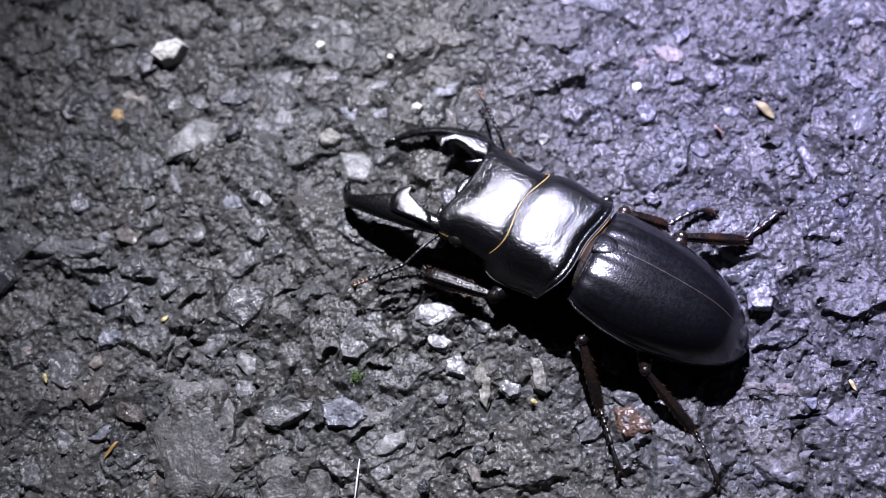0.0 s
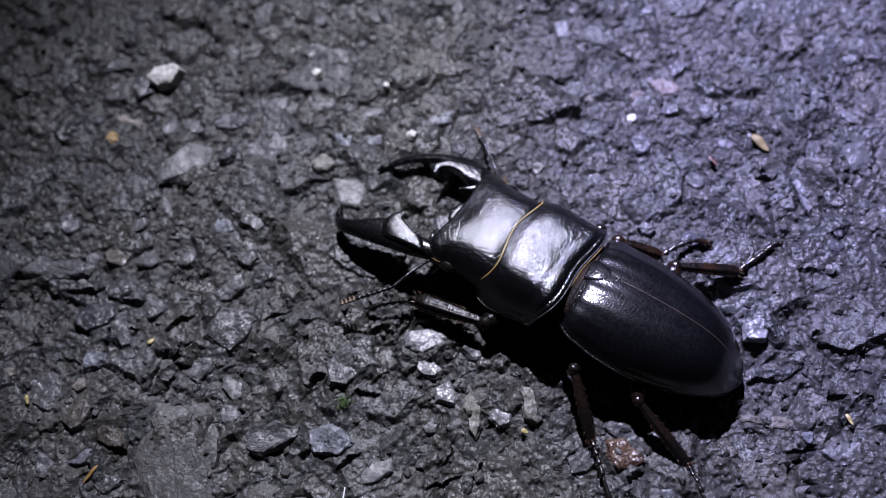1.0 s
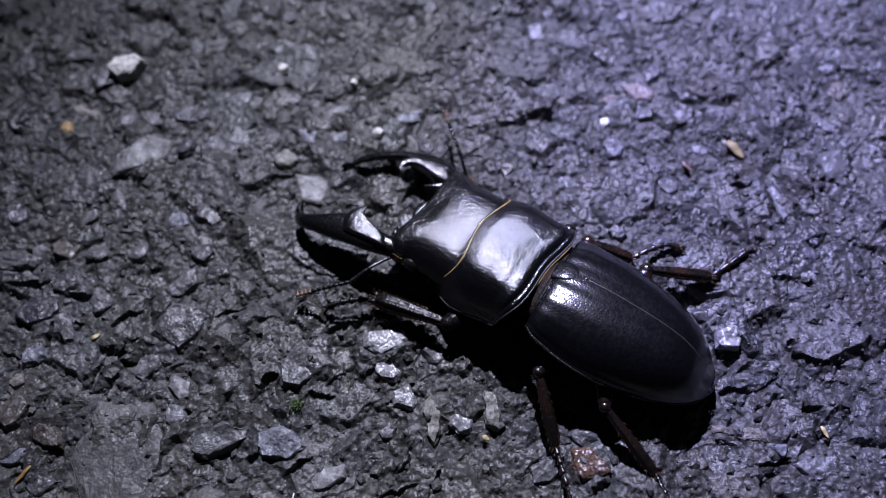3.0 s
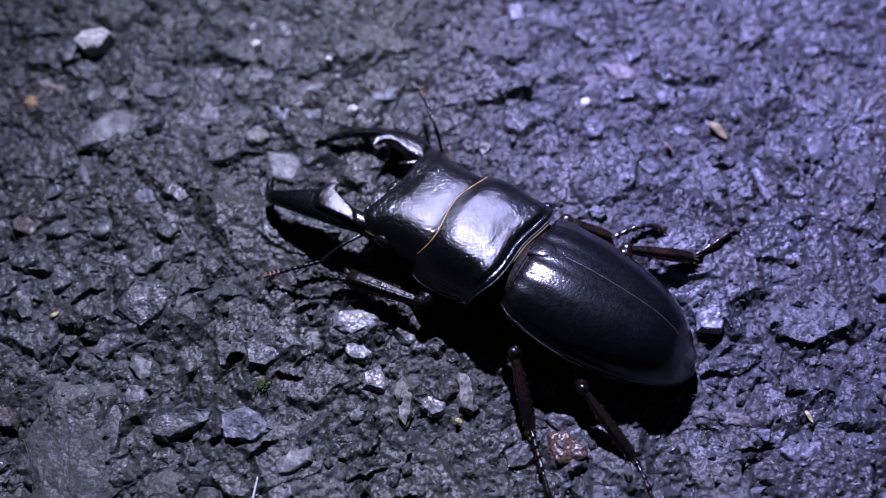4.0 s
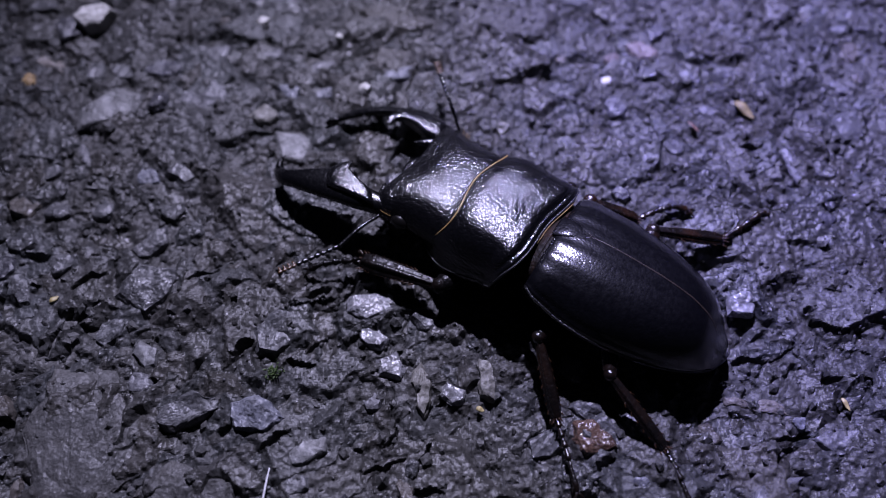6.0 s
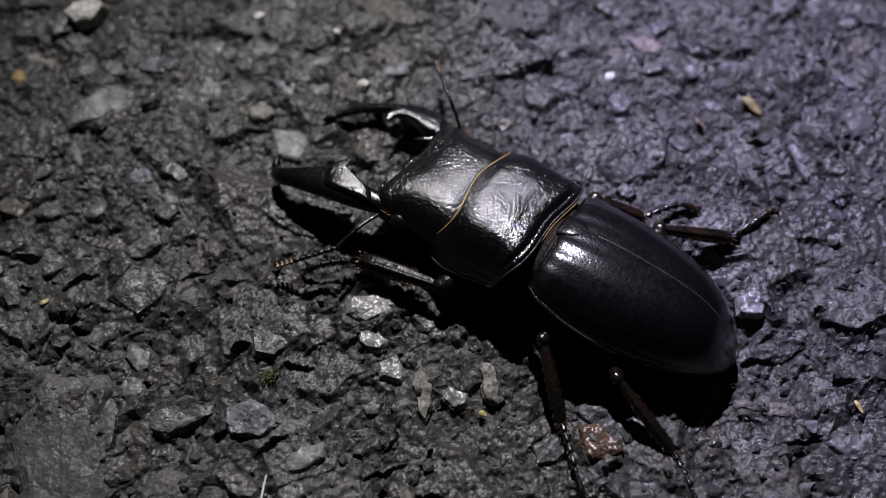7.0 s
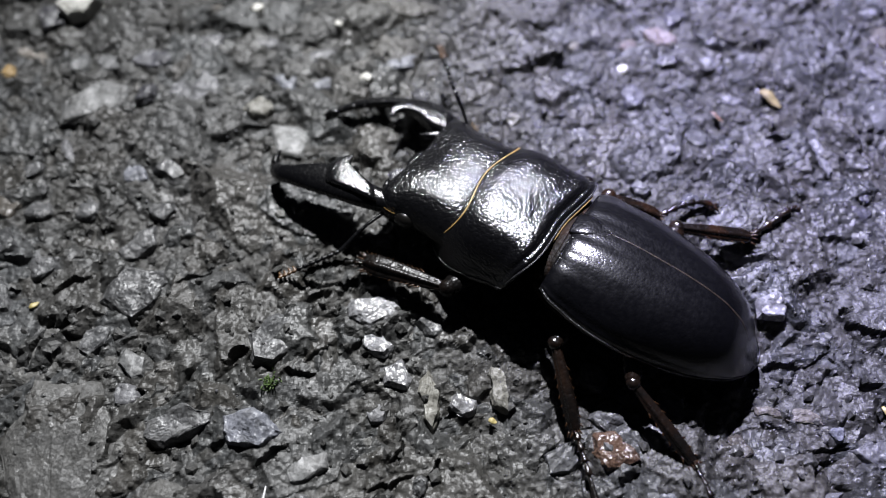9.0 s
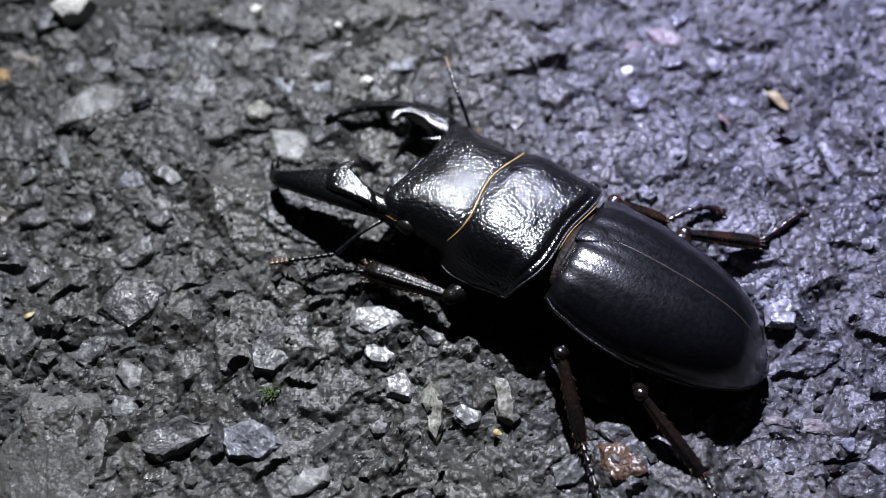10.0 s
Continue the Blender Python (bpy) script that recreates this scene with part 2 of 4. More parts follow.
def slabs(x, y, size, salt, low, high, lean, fill, slope):
    """A bed of broken stones: each a tilted flat top with steep straight sides. Height, pick, top or side."""
    gx, gy = x / size, y / size
    ci, cj = np.floor(gx), np.floor(gy)
    height, pick, top_face = np.full(x.shape, -1.0), np.zeros(x.shape), np.zeros(x.shape)
    for di in (-1, 0, 1):
        for dj in (-1, 0, 1):
            i, j = ci + di, cj + dj
            dx = gx - (i + 0.15 + 0.7 * hashed(i, j, salt))
            dy = gy - (j + 0.15 + 0.7 * hashed(i, j, salt + 1))
            turn = 1.0 + 3.0 * hashed(i, j, salt + 2)
            stretch = 0.75 + 0.6 * hashed(i, j, salt + 3)
            along = (dx * np.cos(turn) + dy * np.sin(turn)) * stretch
            across = (dy * np.cos(turn) - dx * np.sin(turn)) / stretch
            reach = np.full(x.shape, -9.0)
            for k in range(5):
                a = 6.2832 * (k + 0.75 * (hashed(i, j, salt + 10 + k) - 0.5)) / 5
                reach = np.maximum(reach, np.cos(a) * along + np.sin(a) * across)
            radius = 0.26 + 0.34 * hashed(i, j, salt + 4)
            top = low + (high - low) * hashed(i, j, salt + 5) + size * lean * (dx * (hashed(i, j, salt + 6) - 0.5) + dy * (hashed(i, j, salt + 7) - 0.5))
            side = top + (radius - reach) * size * slope
            h = np.where(hashed(i, j, salt + 8) < fill, np.minimum(top, side), -1.0)
            over = h > height
            pick = np.where(over, hashed(i, j, salt + 9), pick)
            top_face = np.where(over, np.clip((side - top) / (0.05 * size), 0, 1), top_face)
            height = np.maximum(height, h)
    return height, pick, top_face


def smooth_noise(x, y, size, salt):
    gx, gy = x / size, y / size
    i, j = np.floor(gx), np.floor(gy)
    u, v = gx - i, gy - j
    u, v = u * u * (3 - 2 * u), v * v * (3 - 2 * v)
    a, b, c, d = hashed(i, j, salt), hashed(i + 1, j, salt), hashed(i, j + 1, salt), hashed(i + 1, j + 1, salt)
    return (a * (1 - u) + b * u) * (1 - v) + (c * (1 - u) + d * u) * v - 0.5


# gaps between the stones where the binder has washed out: place, length, width, turn and depth, millimetres and degrees
GAPS = [
    (-22.5, 34.6, 4.1, 1.3, 35, 2.0),
    (-35.1, 29.9, 2.7, 1.7, 50, 2.0),
    (-30.6, 23.8, 5.1, 1.0, 15, 1.8),
    (-13.5, 32.1, 3.2, 1.0, -20, 1.6),
    (-36.3, 34.8, 2.4, 1.3, 40, 1.4),
    (-48.9, 38.8, 7.5, 1.0, 58, 1.6),
    (-24.2, 23.0, 1.9, 1.6, 0, 1.6),
    (-45.9, 46.0, 3.9, 1.1, 20, 1.6),
    (-54.5, 50.8, 4.7, 1.6, 0, 1.8),
    (-11.4, 43.3, 3.2, 1.1, 10, 1.2),
    (-17.9, 21.5, 4.7, 0.9, 10, 1.4),
    (-1.6, 20.6, 3.6, 0.9, 70, 1.2),
    (3.4, 18.1, 3.2, 0.9, 30, 1.2),
    (-74.7, 57.5, 6.4, 1.6, 0, 1.8),
    (-63.1, 54.4, 7.2, 1.5, 8, 1.8),
    (-29.5, 46.9, 3.6, 1.0, 5, 1.6),
    (-21.6, 72.2, 5.6, 0.9, 25, 1.4),
    (-37.7, 83.4, 5.6, 0.9, 0, 1.4),
    (62.0, 33.6, 4.0, 1.2, -30, 1.2),
    (57.2, 64.7, 3.0, 1.2, 0, 1.2),
    (2.1, 12.4, 6.0, 1.2, 5, 1.4),
    (52.7, 15.1, 4.0, 1.1, 30, 1.2),
    (-46.8, 40.1, 5.0, 1.2, 45, 1.4),
    (-58.3, 45.2, 4.0, 1.2, 70, 1.4),
    (-16.1, 49.2, 3.0, 1.0, 30, 1.0),
    (49.9, 29.5, 4.9, 0.8, 10, 1.5),
    (54.5, 30.5, 3.9, 0.6, 25, 1.5),
    (60.8, 25.1, 4.1, 0.7, 15, 1.5),
    (53.6, 17.8, 4.7, 0.8, 10, 1.4),
    (-0.5, 32.6, 3.2, 0.6, 5, 1.4),
    (6.4, 25.7, 3.6, 0.6, 5, 1.4),
    (-2.5, 17.2, 5.5, 0.7, 8, 1.4),
    (55.0, 18.9, 1.9, 0.8, 20, 1.4),
    (60.6, 36.6, 1.9, 0.6, 10, 1.2),
]


def ground_layers(x, y):
    """Height of the surface, and the tint and dryness of the stone or binder there. Stone sides are tinted darker than
    tops.
    """
    wx = x + 0.0016 * smooth_noise(x, y, 0.004, 11) + 0.0009 * smooth_noise(x, y, 0.0013, 13) + 0.0003 * smooth_noise(x, y, 0.0005, 15)
    wy = y + 0.0016 * smooth_noise(x, y, 0.004, 12) + 0.0009 * smooth_noise(x, y, 0.0013, 14) + 0.0003 * smooth_noise(x, y, 0.0005, 16)
    fine, grain = smooth_noise(x, y, 0.0012, 51), smooth_noise(x, y, 0.0006, 54)
    h = 0.0011 * smooth_noise(x, y, 0.007, 52) + 0.0010 * smooth_noise(wx, wy, 0.0027, 53) + 0.0009 * fine + 0.00045 * grain - 0.0002
    tint, dry = 0.84 + 0.35 * grain, np.ones(x.shape)
    warm = np.full(x.shape, 0.62)
    for size, salt, low, high, lean, fill, slope in ((0.0019, 200, -0.0009, 0.0004, 0.7, 0.85, 1.0), (0.0044, 300, -0.0011, 0.0011, 0.6, 0.9, 1.1), (0.0088, 400, -0.0016, 0.0016, 0.42, 0.9, 1.0)):
        s, pick, face = slabs(wx, wy, size, salt, low, high, lean, fill, slope)
        s = s + 0.0004 * smooth_noise(x, y, 0.0026, salt + 60) + 0.00045 * fine + 0.00028 * grain
        over = s > h
        h = np.maximum(h, s)
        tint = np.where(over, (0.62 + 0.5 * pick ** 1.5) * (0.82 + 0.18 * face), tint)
        dry = np.where(over, 0.5 + 0.5 * np.modf(pick * 7.3)[0], dry)
        warm = np.where(over, np.modf(pick * 13.7)[0], warm)
    h = h + 0.0016 * smooth_noise(x, y, 0.024, 50) - 0.0003
    gx, gy = wx + 0.0014 * smooth_noise(x, y, 0.0022, 71), wy + 0.0014 * smooth_noise(x, y, 0.0022, 72)
    for cx, cy, long, wide, turn, deep in GAPS:
        c, s, dx, dy = math.cos(radians(turn)), math.sin(radians(turn)), gx * 1000 - cx, gy * 1000 - cy
        reach = ((dx * c + dy * s) * 2 / long) ** 2 + ((dy * c - dx * s) * 2 / wide) ** 2
        h = h - 0.001 * deep * np.clip(1.25 - reach, 0, 0.6) / 0.6
    return h, np.stack([tint * (0.95 + 0.1 * warm), tint, tint * (1.06 - 0.12 * warm), dry], -1)


def ground_height(x, y):
    return ground_layers(x, y)[0]


# ---- ground: one sheet, fine under the camera, coarse out to the horizon ----
def axis_steps(low, high, fine, far):
    inner = np.arange(low, high + fine / 2, fine)
    out, step, at = [], fine, 0.0
    while at < far:
        step *= 1.35
        at += step
        out.append(at)
    out = np.array(out)
    return np.concatenate([(low - out)[::-1], inner, high + out])


def ground_sheet():
    xs, ys = axis_steps(-0.092, 0.102, 0.00022, 300.0), axis_steps(-0.006, 0.122, 0.00022, 300.0)
    X, Y = np.meshgrid(xs, ys)
    Z, tone = ground_layers(X, Y)
    away = np.maximum(np.maximum(-0.1 - X, X - 0.11), np.maximum(-0.015 - Y, Y - 0.13))
    Z = Z * np.clip(1 - away / 2.0, 0, 1)
    n, m = len(xs), len(ys)
    idx = np.arange(n * m).reshape(m, n)
    quads = np.stack([idx[:-1, :-1], idx[:-1, 1:], idx[1:, 1:], idx[1:, :-1]], -1).reshape(-1, 4)
    me = bpy.data.meshes.new("ground")
    me.vertices.add(n * m)
    me.vertices.foreach_set("co", np.stack([X, Y, Z], -1).ravel())
    me.loops.add(quads.size)
    me.loops.foreach_set("vertex_index", quads.ravel())
    me.polygons.add(len(quads))
    me.polygons.foreach_set("loop_start", np.arange(0, quads.size, 4))
    me.update(calc_edges=True)
    me.validate()
    me.shade_flat()
    me.materials.append(ASPHALT)
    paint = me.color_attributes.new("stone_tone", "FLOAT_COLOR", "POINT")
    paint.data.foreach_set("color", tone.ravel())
    return tagged(new("ground", me), "rough wet dark grey asphalt with exposed broken aggregate", "ground", kind="structure")


ground = ground_sheet()


# ---- stones ----
def stone_mesh(material, length, width, high, seed, sink=0.6):
    """An angular broken chip: uneven outline, bevelled edge, facetted top. Metres."""
    rng = random.Random(seed)
    n = rng.randint(5, 7)
    bm = bmesh.new()
    start = rng.random() * 6.28
    ring = []
    for k in range(n):
        a = start + 6.2832 * (k + rng.uniform(-0.28, 0.28)) / n
        r = rng.uniform(0.8, 1.12)
        ring.append((math.cos(a) * r * length / 2, math.sin(a) * r * width / 2))
    lean = 0.0 if material == "wet" else 0.2
    tx, ty = rng.uniform(-lean, lean) * high / length * 2, rng.uniform(-lean, lean) * high / width * 2
    for scale, z in ((1.15, -high * sink), (1.05, high * 0.12), (0.9, high * 0.8)):
        for x, y in ring:
            k = scale * rng.uniform(0.95, 1.04)
            bm.verts.new((x * k, y * k, z + (tx * x + ty * y) * (z > 0) + high * rng.uniform(-0.1, 0.1)))
    for _ in range(5):
        a, r = rng.random() * 6.28, rng.uniform(0.15, 0.66)
        x, y = math.cos(a) * r * length / 2, math.sin(a) * r * width / 2
        bm.verts.new((x, y, high * rng.uniform(0.92 if material == "wet" else 0.82, 1.02) + tx * x + ty * y))
    hull = bmesh.ops.convex_hull(bm, input=bm.verts)
    bmesh.ops.delete(bm, geom=[v for v in hull["geom_interior"] if isinstance(v, bmesh.types.BMVert)], context="VERTS")
    cuts = max(2, min(6, round(max(length, width) / 0.0011)))
    bmesh.ops.subdivide_edges(bm, edges=bm.edges, cuts=cuts, use_grid_fill=True)
    bm.normal_update()
    calm = 0.6 if material in ("slab", "flat", "white") else 1.0
    off = Vector((seed * 0.37, seed * 0.11, seed * 0.23))
    for v in bm.verts:
        p = v.co
        rough = calm * (0.00034 * noise.noise(p * 520 + off) + 0.0002 * noise.noise(p * 1300 + off) + 0.00045 * noise.noise(p * 210 + off))
        v.co = p + v.normal * rough
    me = bpy.data.meshes.new("stone")
    bm.to_mesh(me)
    bm.free()
    me.materials.append(MATS[material])
    return me


PLACED = []
LABELS = {
    "white": "small white stone chip on the asphalt", "ochre": "ochre yellow stone chip", "pink": "pinkish brown stone chip",
    "tan": "tan stone chip", "rust": "wet rusty brown stone", "pale": "pale yellowish stone chip", "slab": "large worn grey stone set flush", "wet": "wet glittering grey stone",
    "flat": "smooth flat light grey stone", "light": "light grey angular stone", "blue": "bluish grey angular stone",
}


def stone(kind, x, y, length, width, turn, high):
    """A stone of the aggregate. Millimetres and degrees."""
    PLACED.append((x, y, max(length, width) / 2, min(length, width) / 2))
    mm = 0.001
    around = [(0, 0), (0.35, 0), (-0.35, 0), (0, 0.35), (0, -0.35), (0.25, 0.25), (-0.25, 0.25), (0.25, -0.25), (-0.25, -0.25)]
    base = float(np.median(ground_height(np.array([x + a * length for a, _ in around]) * mm, np.array([y + b * width for _, b in around]) * mm)))
    base = min(base, 0.0009) + (0.00035 if kind == "wet" else 0.00005 if kind in ("flat", "white") else -0.0004 if kind == "slab" else -0.00025)  # bedded in the binder
    rise = 0.36 if kind in ("flat", "light", "slab") else 0.5
    ob = part("stone", stone_mesh(kind, length * mm, width * mm, high * mm * rise, len(PLACED)), ground, LABELS.get(kind, ""))
    # wet stones are tilted to mirror the torch towards the camera
    lean = pose(0, 0, 0, -8, 3, 0) if kind == "wet" else pose(0, 0, 0)
    ob.matrix_basis = pose(x * mm, y * mm, base) @ lean @ pose(0, 0, 0, 0, 0, turn)
    return ob


stone("grey", -69.8, 98.0, 5.6, 6.2, -7, 2.5)
stone("grey", -62.1, 99.9, 10.0, 4.8, -3, 2.0)
stone("grey", -65.4, 104.9, 7.3, 1.8, 5, 1.2)
stone("grey", -52.7, 104.1, 4.2, 3.2, -0, 1.2)
stone("grey", -37.8, 101.3, 2.8, 4.4, -7, 1.4)
stone("tan", -57.3, 87.6, 5.7, 2.7, -28, 1.4)
stone("ochre", -60.4, 83.9, 3.0, 3.3, -6, 1.2)
stone("flat", -46.2, 77.0, 13.0, 7.4, 36, 1.8)
stone("grey", -44.1, 84.9, 5.0, 4.2, 14, 1.8)
stone("dark", -37.7, 85.5, 6.9, 4.2, -2, 2.0)
stone("light", -31.0, 79.1, 8.8, 6.8, 28, 1.8)
stone("light", -28.9, 88.1, 4.5, 3.4, 1, 1.5)
stone("blue", -38.5, 64.4, 3.7, 3.8, -6, 1.4)
stone("light", -62.1, 60.3, 3.1, 2.7, 2, 1.4)
stone("light", -48.9, 68.5, 5.6, 1.6, -67, 1.2)
stone("grey", -51.8, 58.8, 4.1, 3.7, -6, 2.0)
stone("grey", -45.2, 58.9, 3.3, 4.2, 23, 1.8)
stone("grey", -34.0, 57.7, 4.6, 4.3, 8, 2.2)
stone("grey", -68.4, 58.8, 15.3, 4.2, -10, 2.2)
stone("grey", -56.9, 54.0, 5.0, 4.1, -18, 2.0)
stone("grey", -50.1, 49.9, 5.9, 3.7, 25, 2.0)
stone("grey", -36.6, 45.3, 9.8, 8.3, 25, 2.6)
stone("grey", -37.1, 52.3, 7.5, 4.0, 44, 2.2)
stone("dark", -60.8, 49.1, 7.7, 5.1, 15, 2.0)
stone("grey", -55.5, 45.9, 6.3, 3.3, -79, 2.0)
stone("blue", -60.2, 41.6, 4.2, 3.9, 14, 2.2)
stone("grey", -68.1, 36.6, 9.0, 6.1, -56, 3.0)
stone("tan", -62.5, 37.5, 3.1, 2.4, -2, 1.6)
stone("brown", -62.3, 32.5, 5.7, 5.1, 25, 3.0)
stone("brown", -56.6, 28.6, 6.3, 3.4, -38, 2.4)
stone("tan", -74.6, 40.7, 1.9, 1.8, -55, 1.6)
stone("slab", -49.8, 37.6, 12.5, 9.0, -52, 1.8)
stone("slab", -44.4, 22.6, 14.5, 19.0, 8, 1.8)
stone("light", -67.0, 24.1, 6.3, 3.4, -57, 2.0)
stone("blue", -61.5, 25.2, 5.4, 2.0, 21, 2.0)
stone("grey", -56.6, 20.8, 5.7, 3.5, 4, 1.6)
stone("tan", -52.1, 16.1, 4.5, 1.3, -98, 1.6)
stone("grey", -41.8, 38.4, 5.1, 4.1, 22, 2.2)
stone("flat", -36.2, 35.0, 5.4, 3.5, -56, 2.0)
stone("light", -36.8, 30.5, 3.8, 3.5, 23, 3.0)
stone("grey", -29.1, 26.3, 11.0, 5.3, 22, 3.0)
stone("blue", -20.3, 24.8, 8.4, 6.0, -6, 3.4)
stone("slab", -28.6, 14.2, 13.1, 7.9, -7, 1.6)
stone("wet", -3.6, 35.4, 4.6, 3.4, -3, 1.5)
stone("wet", -3.9, 40.1, 6.8, 5.0, 4, 1.8)
stone("wet", -1.0, 31.2, 4.0, 4.3, 8, 1.5)
stone("grey", -16.9, 37.2, 8.0, 6.4, 22, 2.0)
stone("pale", 3.1, 27.6, 7.9, 2.6, -89, 2.0)
stone("wet", 7.5, 26.6, 3.5, 3.5, -17, 1.5)
stone("pale", 12.3, 28.6, 6.8, 2.5, -82, 1.8)
stone("light", -4.0, 26.2, 3.2, 2.8, -2, 2.0)
stone("flat", -12.9, 19.3, 6.7, 3.6, 20, 1.8)
stone("light", -19.9, 87.9, 3.6, 3.4, 17, 1.8)
stone("light", -12.5, 84.7, 7.9, 3.3, 5, 1.6)
stone("blue", -16.7, 80.2, 4.7, 4.0, -53, 1.8)
stone("blue", -11.0, 78.8, 4.0, 2.1, -3, 1.4)
stone("white", -4.2, 79.1, 2.1, 1.4, 6, 1.4)
stone("pale", -20.6, 75.2, 5.1, 3.2, 12, 2.4)
stone("flat", -16.1, 69.1, 7.5, 5.4, -27, 1.4)
stone("white", -21.6, 94.2, 2.4, 2.2, 5, 1.6)
stone("white", -8.5, 90.1, 1.4, 1.7, -17, 1.4)
stone("blue", 1.2, 82.3, 5.5, 2.8, 17, 1.6)
stone("slab", 11.9, 88.4, 16.0, 4.6, -7, 0.8)
stone("light", 20.7, 82.5, 4.8, 1.5, -57, 1.4)
stone("pale", 17.9, 70.7, 2.3, 2.9, 8, 1.8)
stone("grey", -19.6, 98.4, 11.7, 6.1, -14, 1.6)
stone("pink", 42.7, 85.3, 6.8, 3.5, -27, 1.6)
stone("pink", 37.7, 84.0, 2.6, 2.1, 1, 1.4)
stone("white", 36.2, 79.3, 1.8, 1.8, -7, 1.6)
stone("light", 49.9, 79.2, 5.0, 3.2, -37, 1.6)
stone("light", 68.9, 80.6, 5.3, 4.4, -17, 1.6)
stone("light", 74.3, 75.6, 4.4, 2.7, -54, 1.6)
stone("light", 52.4, 72.8, 4.2, 2.5, -3, 1.4)
stone("light", 63.0, 60.8, 7.6, 1.8, -81, 1.4)
stone("light", 47.9, 51.3, 6.5, 4.8, 10, 1.8)
stone("pale", 52.4, 84.8, 1.6, 1.4, -3, 1.2)
stone("grey", 57.0, 79.6, 8.1, 3.2, -35, 1.4)
stone("light", 60.3, 17.1, 9.1, 4.0, -1, 1.8)
stone("light", 49.6, 10.5, 8.0, 5.4, 27, 2.0)
stone("tan", 50.2, 22.7, 9.4, 2.4, -12, 1.2)
stone("blue", 55.1, 19.8, 1.8, 1.9, 6, 1.6)
stone("wet", 50.2, 37.4, 4.8, 5.3, 6, 1.5)
stone("blue", 31.7, 12.5, 2.7, 1.9, 8, 1.8)
stone("rust", 26.3, 19.0, 6.6, 4.6, -31, 1.8)
stone("grey", 26.1, 23.6, 4.6, 4.5, -1, 1.8)
stone("light", 32.0, 20.6, 4.9, 3.2, -45, 2.0)
stone("grey", 34.9, 10.4, 5.4, 4.8, -1, 1.6)


def free_spot(rng, size, low, high, tries=40):
    for _ in range(tries):
        x, y = rng.uniform(low[0], high[0]), rng.uniform(low[1], high[1])
        if all((x - a) ** 2 + (y - b) ** 2 > (0.8 * r + size) ** 2 for a, b, r, _ in PLACED):
            return x, y
    return None


def fill_stones():
    """The lesser chips between the marked stones."""
    rng = random.Random(5)
    shapes = {k: [stone_mesh(k, 0.004, 0.0029, 0.0013, 900 + i) for i in range(5)] for k in ("grey", "dark", "brown")}
    kinds = ["grey"] * 9 + ["dark"] * 5 + ["brown"] * 3
    for n in range(110):
        size = rng.uniform(2.4, 6.0) if n < 60 else rng.uniform(1.6, 3.0)
        spot = free_spot(rng, size * 0.45, (-80, 0), (88, 112))
        if not spot:
            continue
        x, y = spot
        PLACED.append((x, y, size / 2, size / 2))
        ob = part("stone", rng.choice(shapes[rng.choice(kinds)]), ground)
        z = min(float(ground_height(np.array([x]) * 0.001, np.array([y]) * 0.001)[0]), 0.0009)
        ob.matrix_basis = pose(x * 0.001, y * 0.001, z - 0.0001, rng.uniform(-11, 11), rng.uniform(-11, 11), rng.uniform(0, 360)) @ Matrix.Diagonal((size / 4, size / 4 * rng.uniform(0.8, 1.25), size / 4 * rng.uniform(0.4, 0.75), 1))


fill_stones()


def grit():
    """Fine grit pressed into the surface, one mesh."""
    rng = np.random.default_rng(3)
    shape = [(1, 0, 0), (0.3, 0.9, 0.1), (-0.8, 0.55, 0), (-0.75, -0.5, 0.1), (0.35, -0.95, 0), (0.35, 0.2, 0.62), (-0.4, 0.1, 0.7), (0.05, -0.42, 0.58)]
    tris = [(0, 1, 5), (1, 6, 5), (1, 2, 6), (2, 3, 6), (3, 7, 6), (3, 4, 7), (4, 0, 7), (0, 5, 7), (5, 6, 7)]
    count = 4500
    x, y = rng.uniform(-0.088, 0.098, count), rng.uniform(-0.004, 0.118, count)
    z = ground_height(x, y)
    size = 0.00025 + 0.0008 * rng.random(count) ** 2.5
    spin, lean = rng.random(count) * 6.283, rng.normal(0, 0.35, (count, 2))
    base = np.array(shape)
    jig = base[None] * rng.uniform(0.7, 1.3, (count, len(shape), 3))
    c, s = np.cos(spin)[:, None], np.sin(spin)[:, None]
    px, py = jig[..., 0] * c - jig[..., 1] * s, jig[..., 0] * s + jig[..., 1] * c
    pz = jig[..., 2] + lean[:, :1] * px + lean[:, 1:] * py - 0.1
    k = size[:, None]
    verts = np.stack([x[:, None] + px * k, y[:, None] + py * k, z[:, None] + pz * k], -1).reshape(-1, 3)
    faces = (np.array(tris)[None] + (np.arange(count) * len(shape))[:, None, None]).reshape(-1, 3)
    me = mesh_of("grit", verts, faces, ASPHALT)
    tone = np.repeat(0.7 + 0.6 * rng.random(count) ** 2 + 2.0 * (rng.random(count) > 0.985), len(shape))
    me.color_attributes.new("stone_tone", "FLOAT_COLOR", "POINT").data.foreach_set("color", np.stack([tone, tone, tone, np.ones_like(tone)], -1).ravel())
    ob = part("grit", me, ground, "fine dark grey grit pressed into the asphalt")
    return tagged(ob, kind="stuff")


grit()


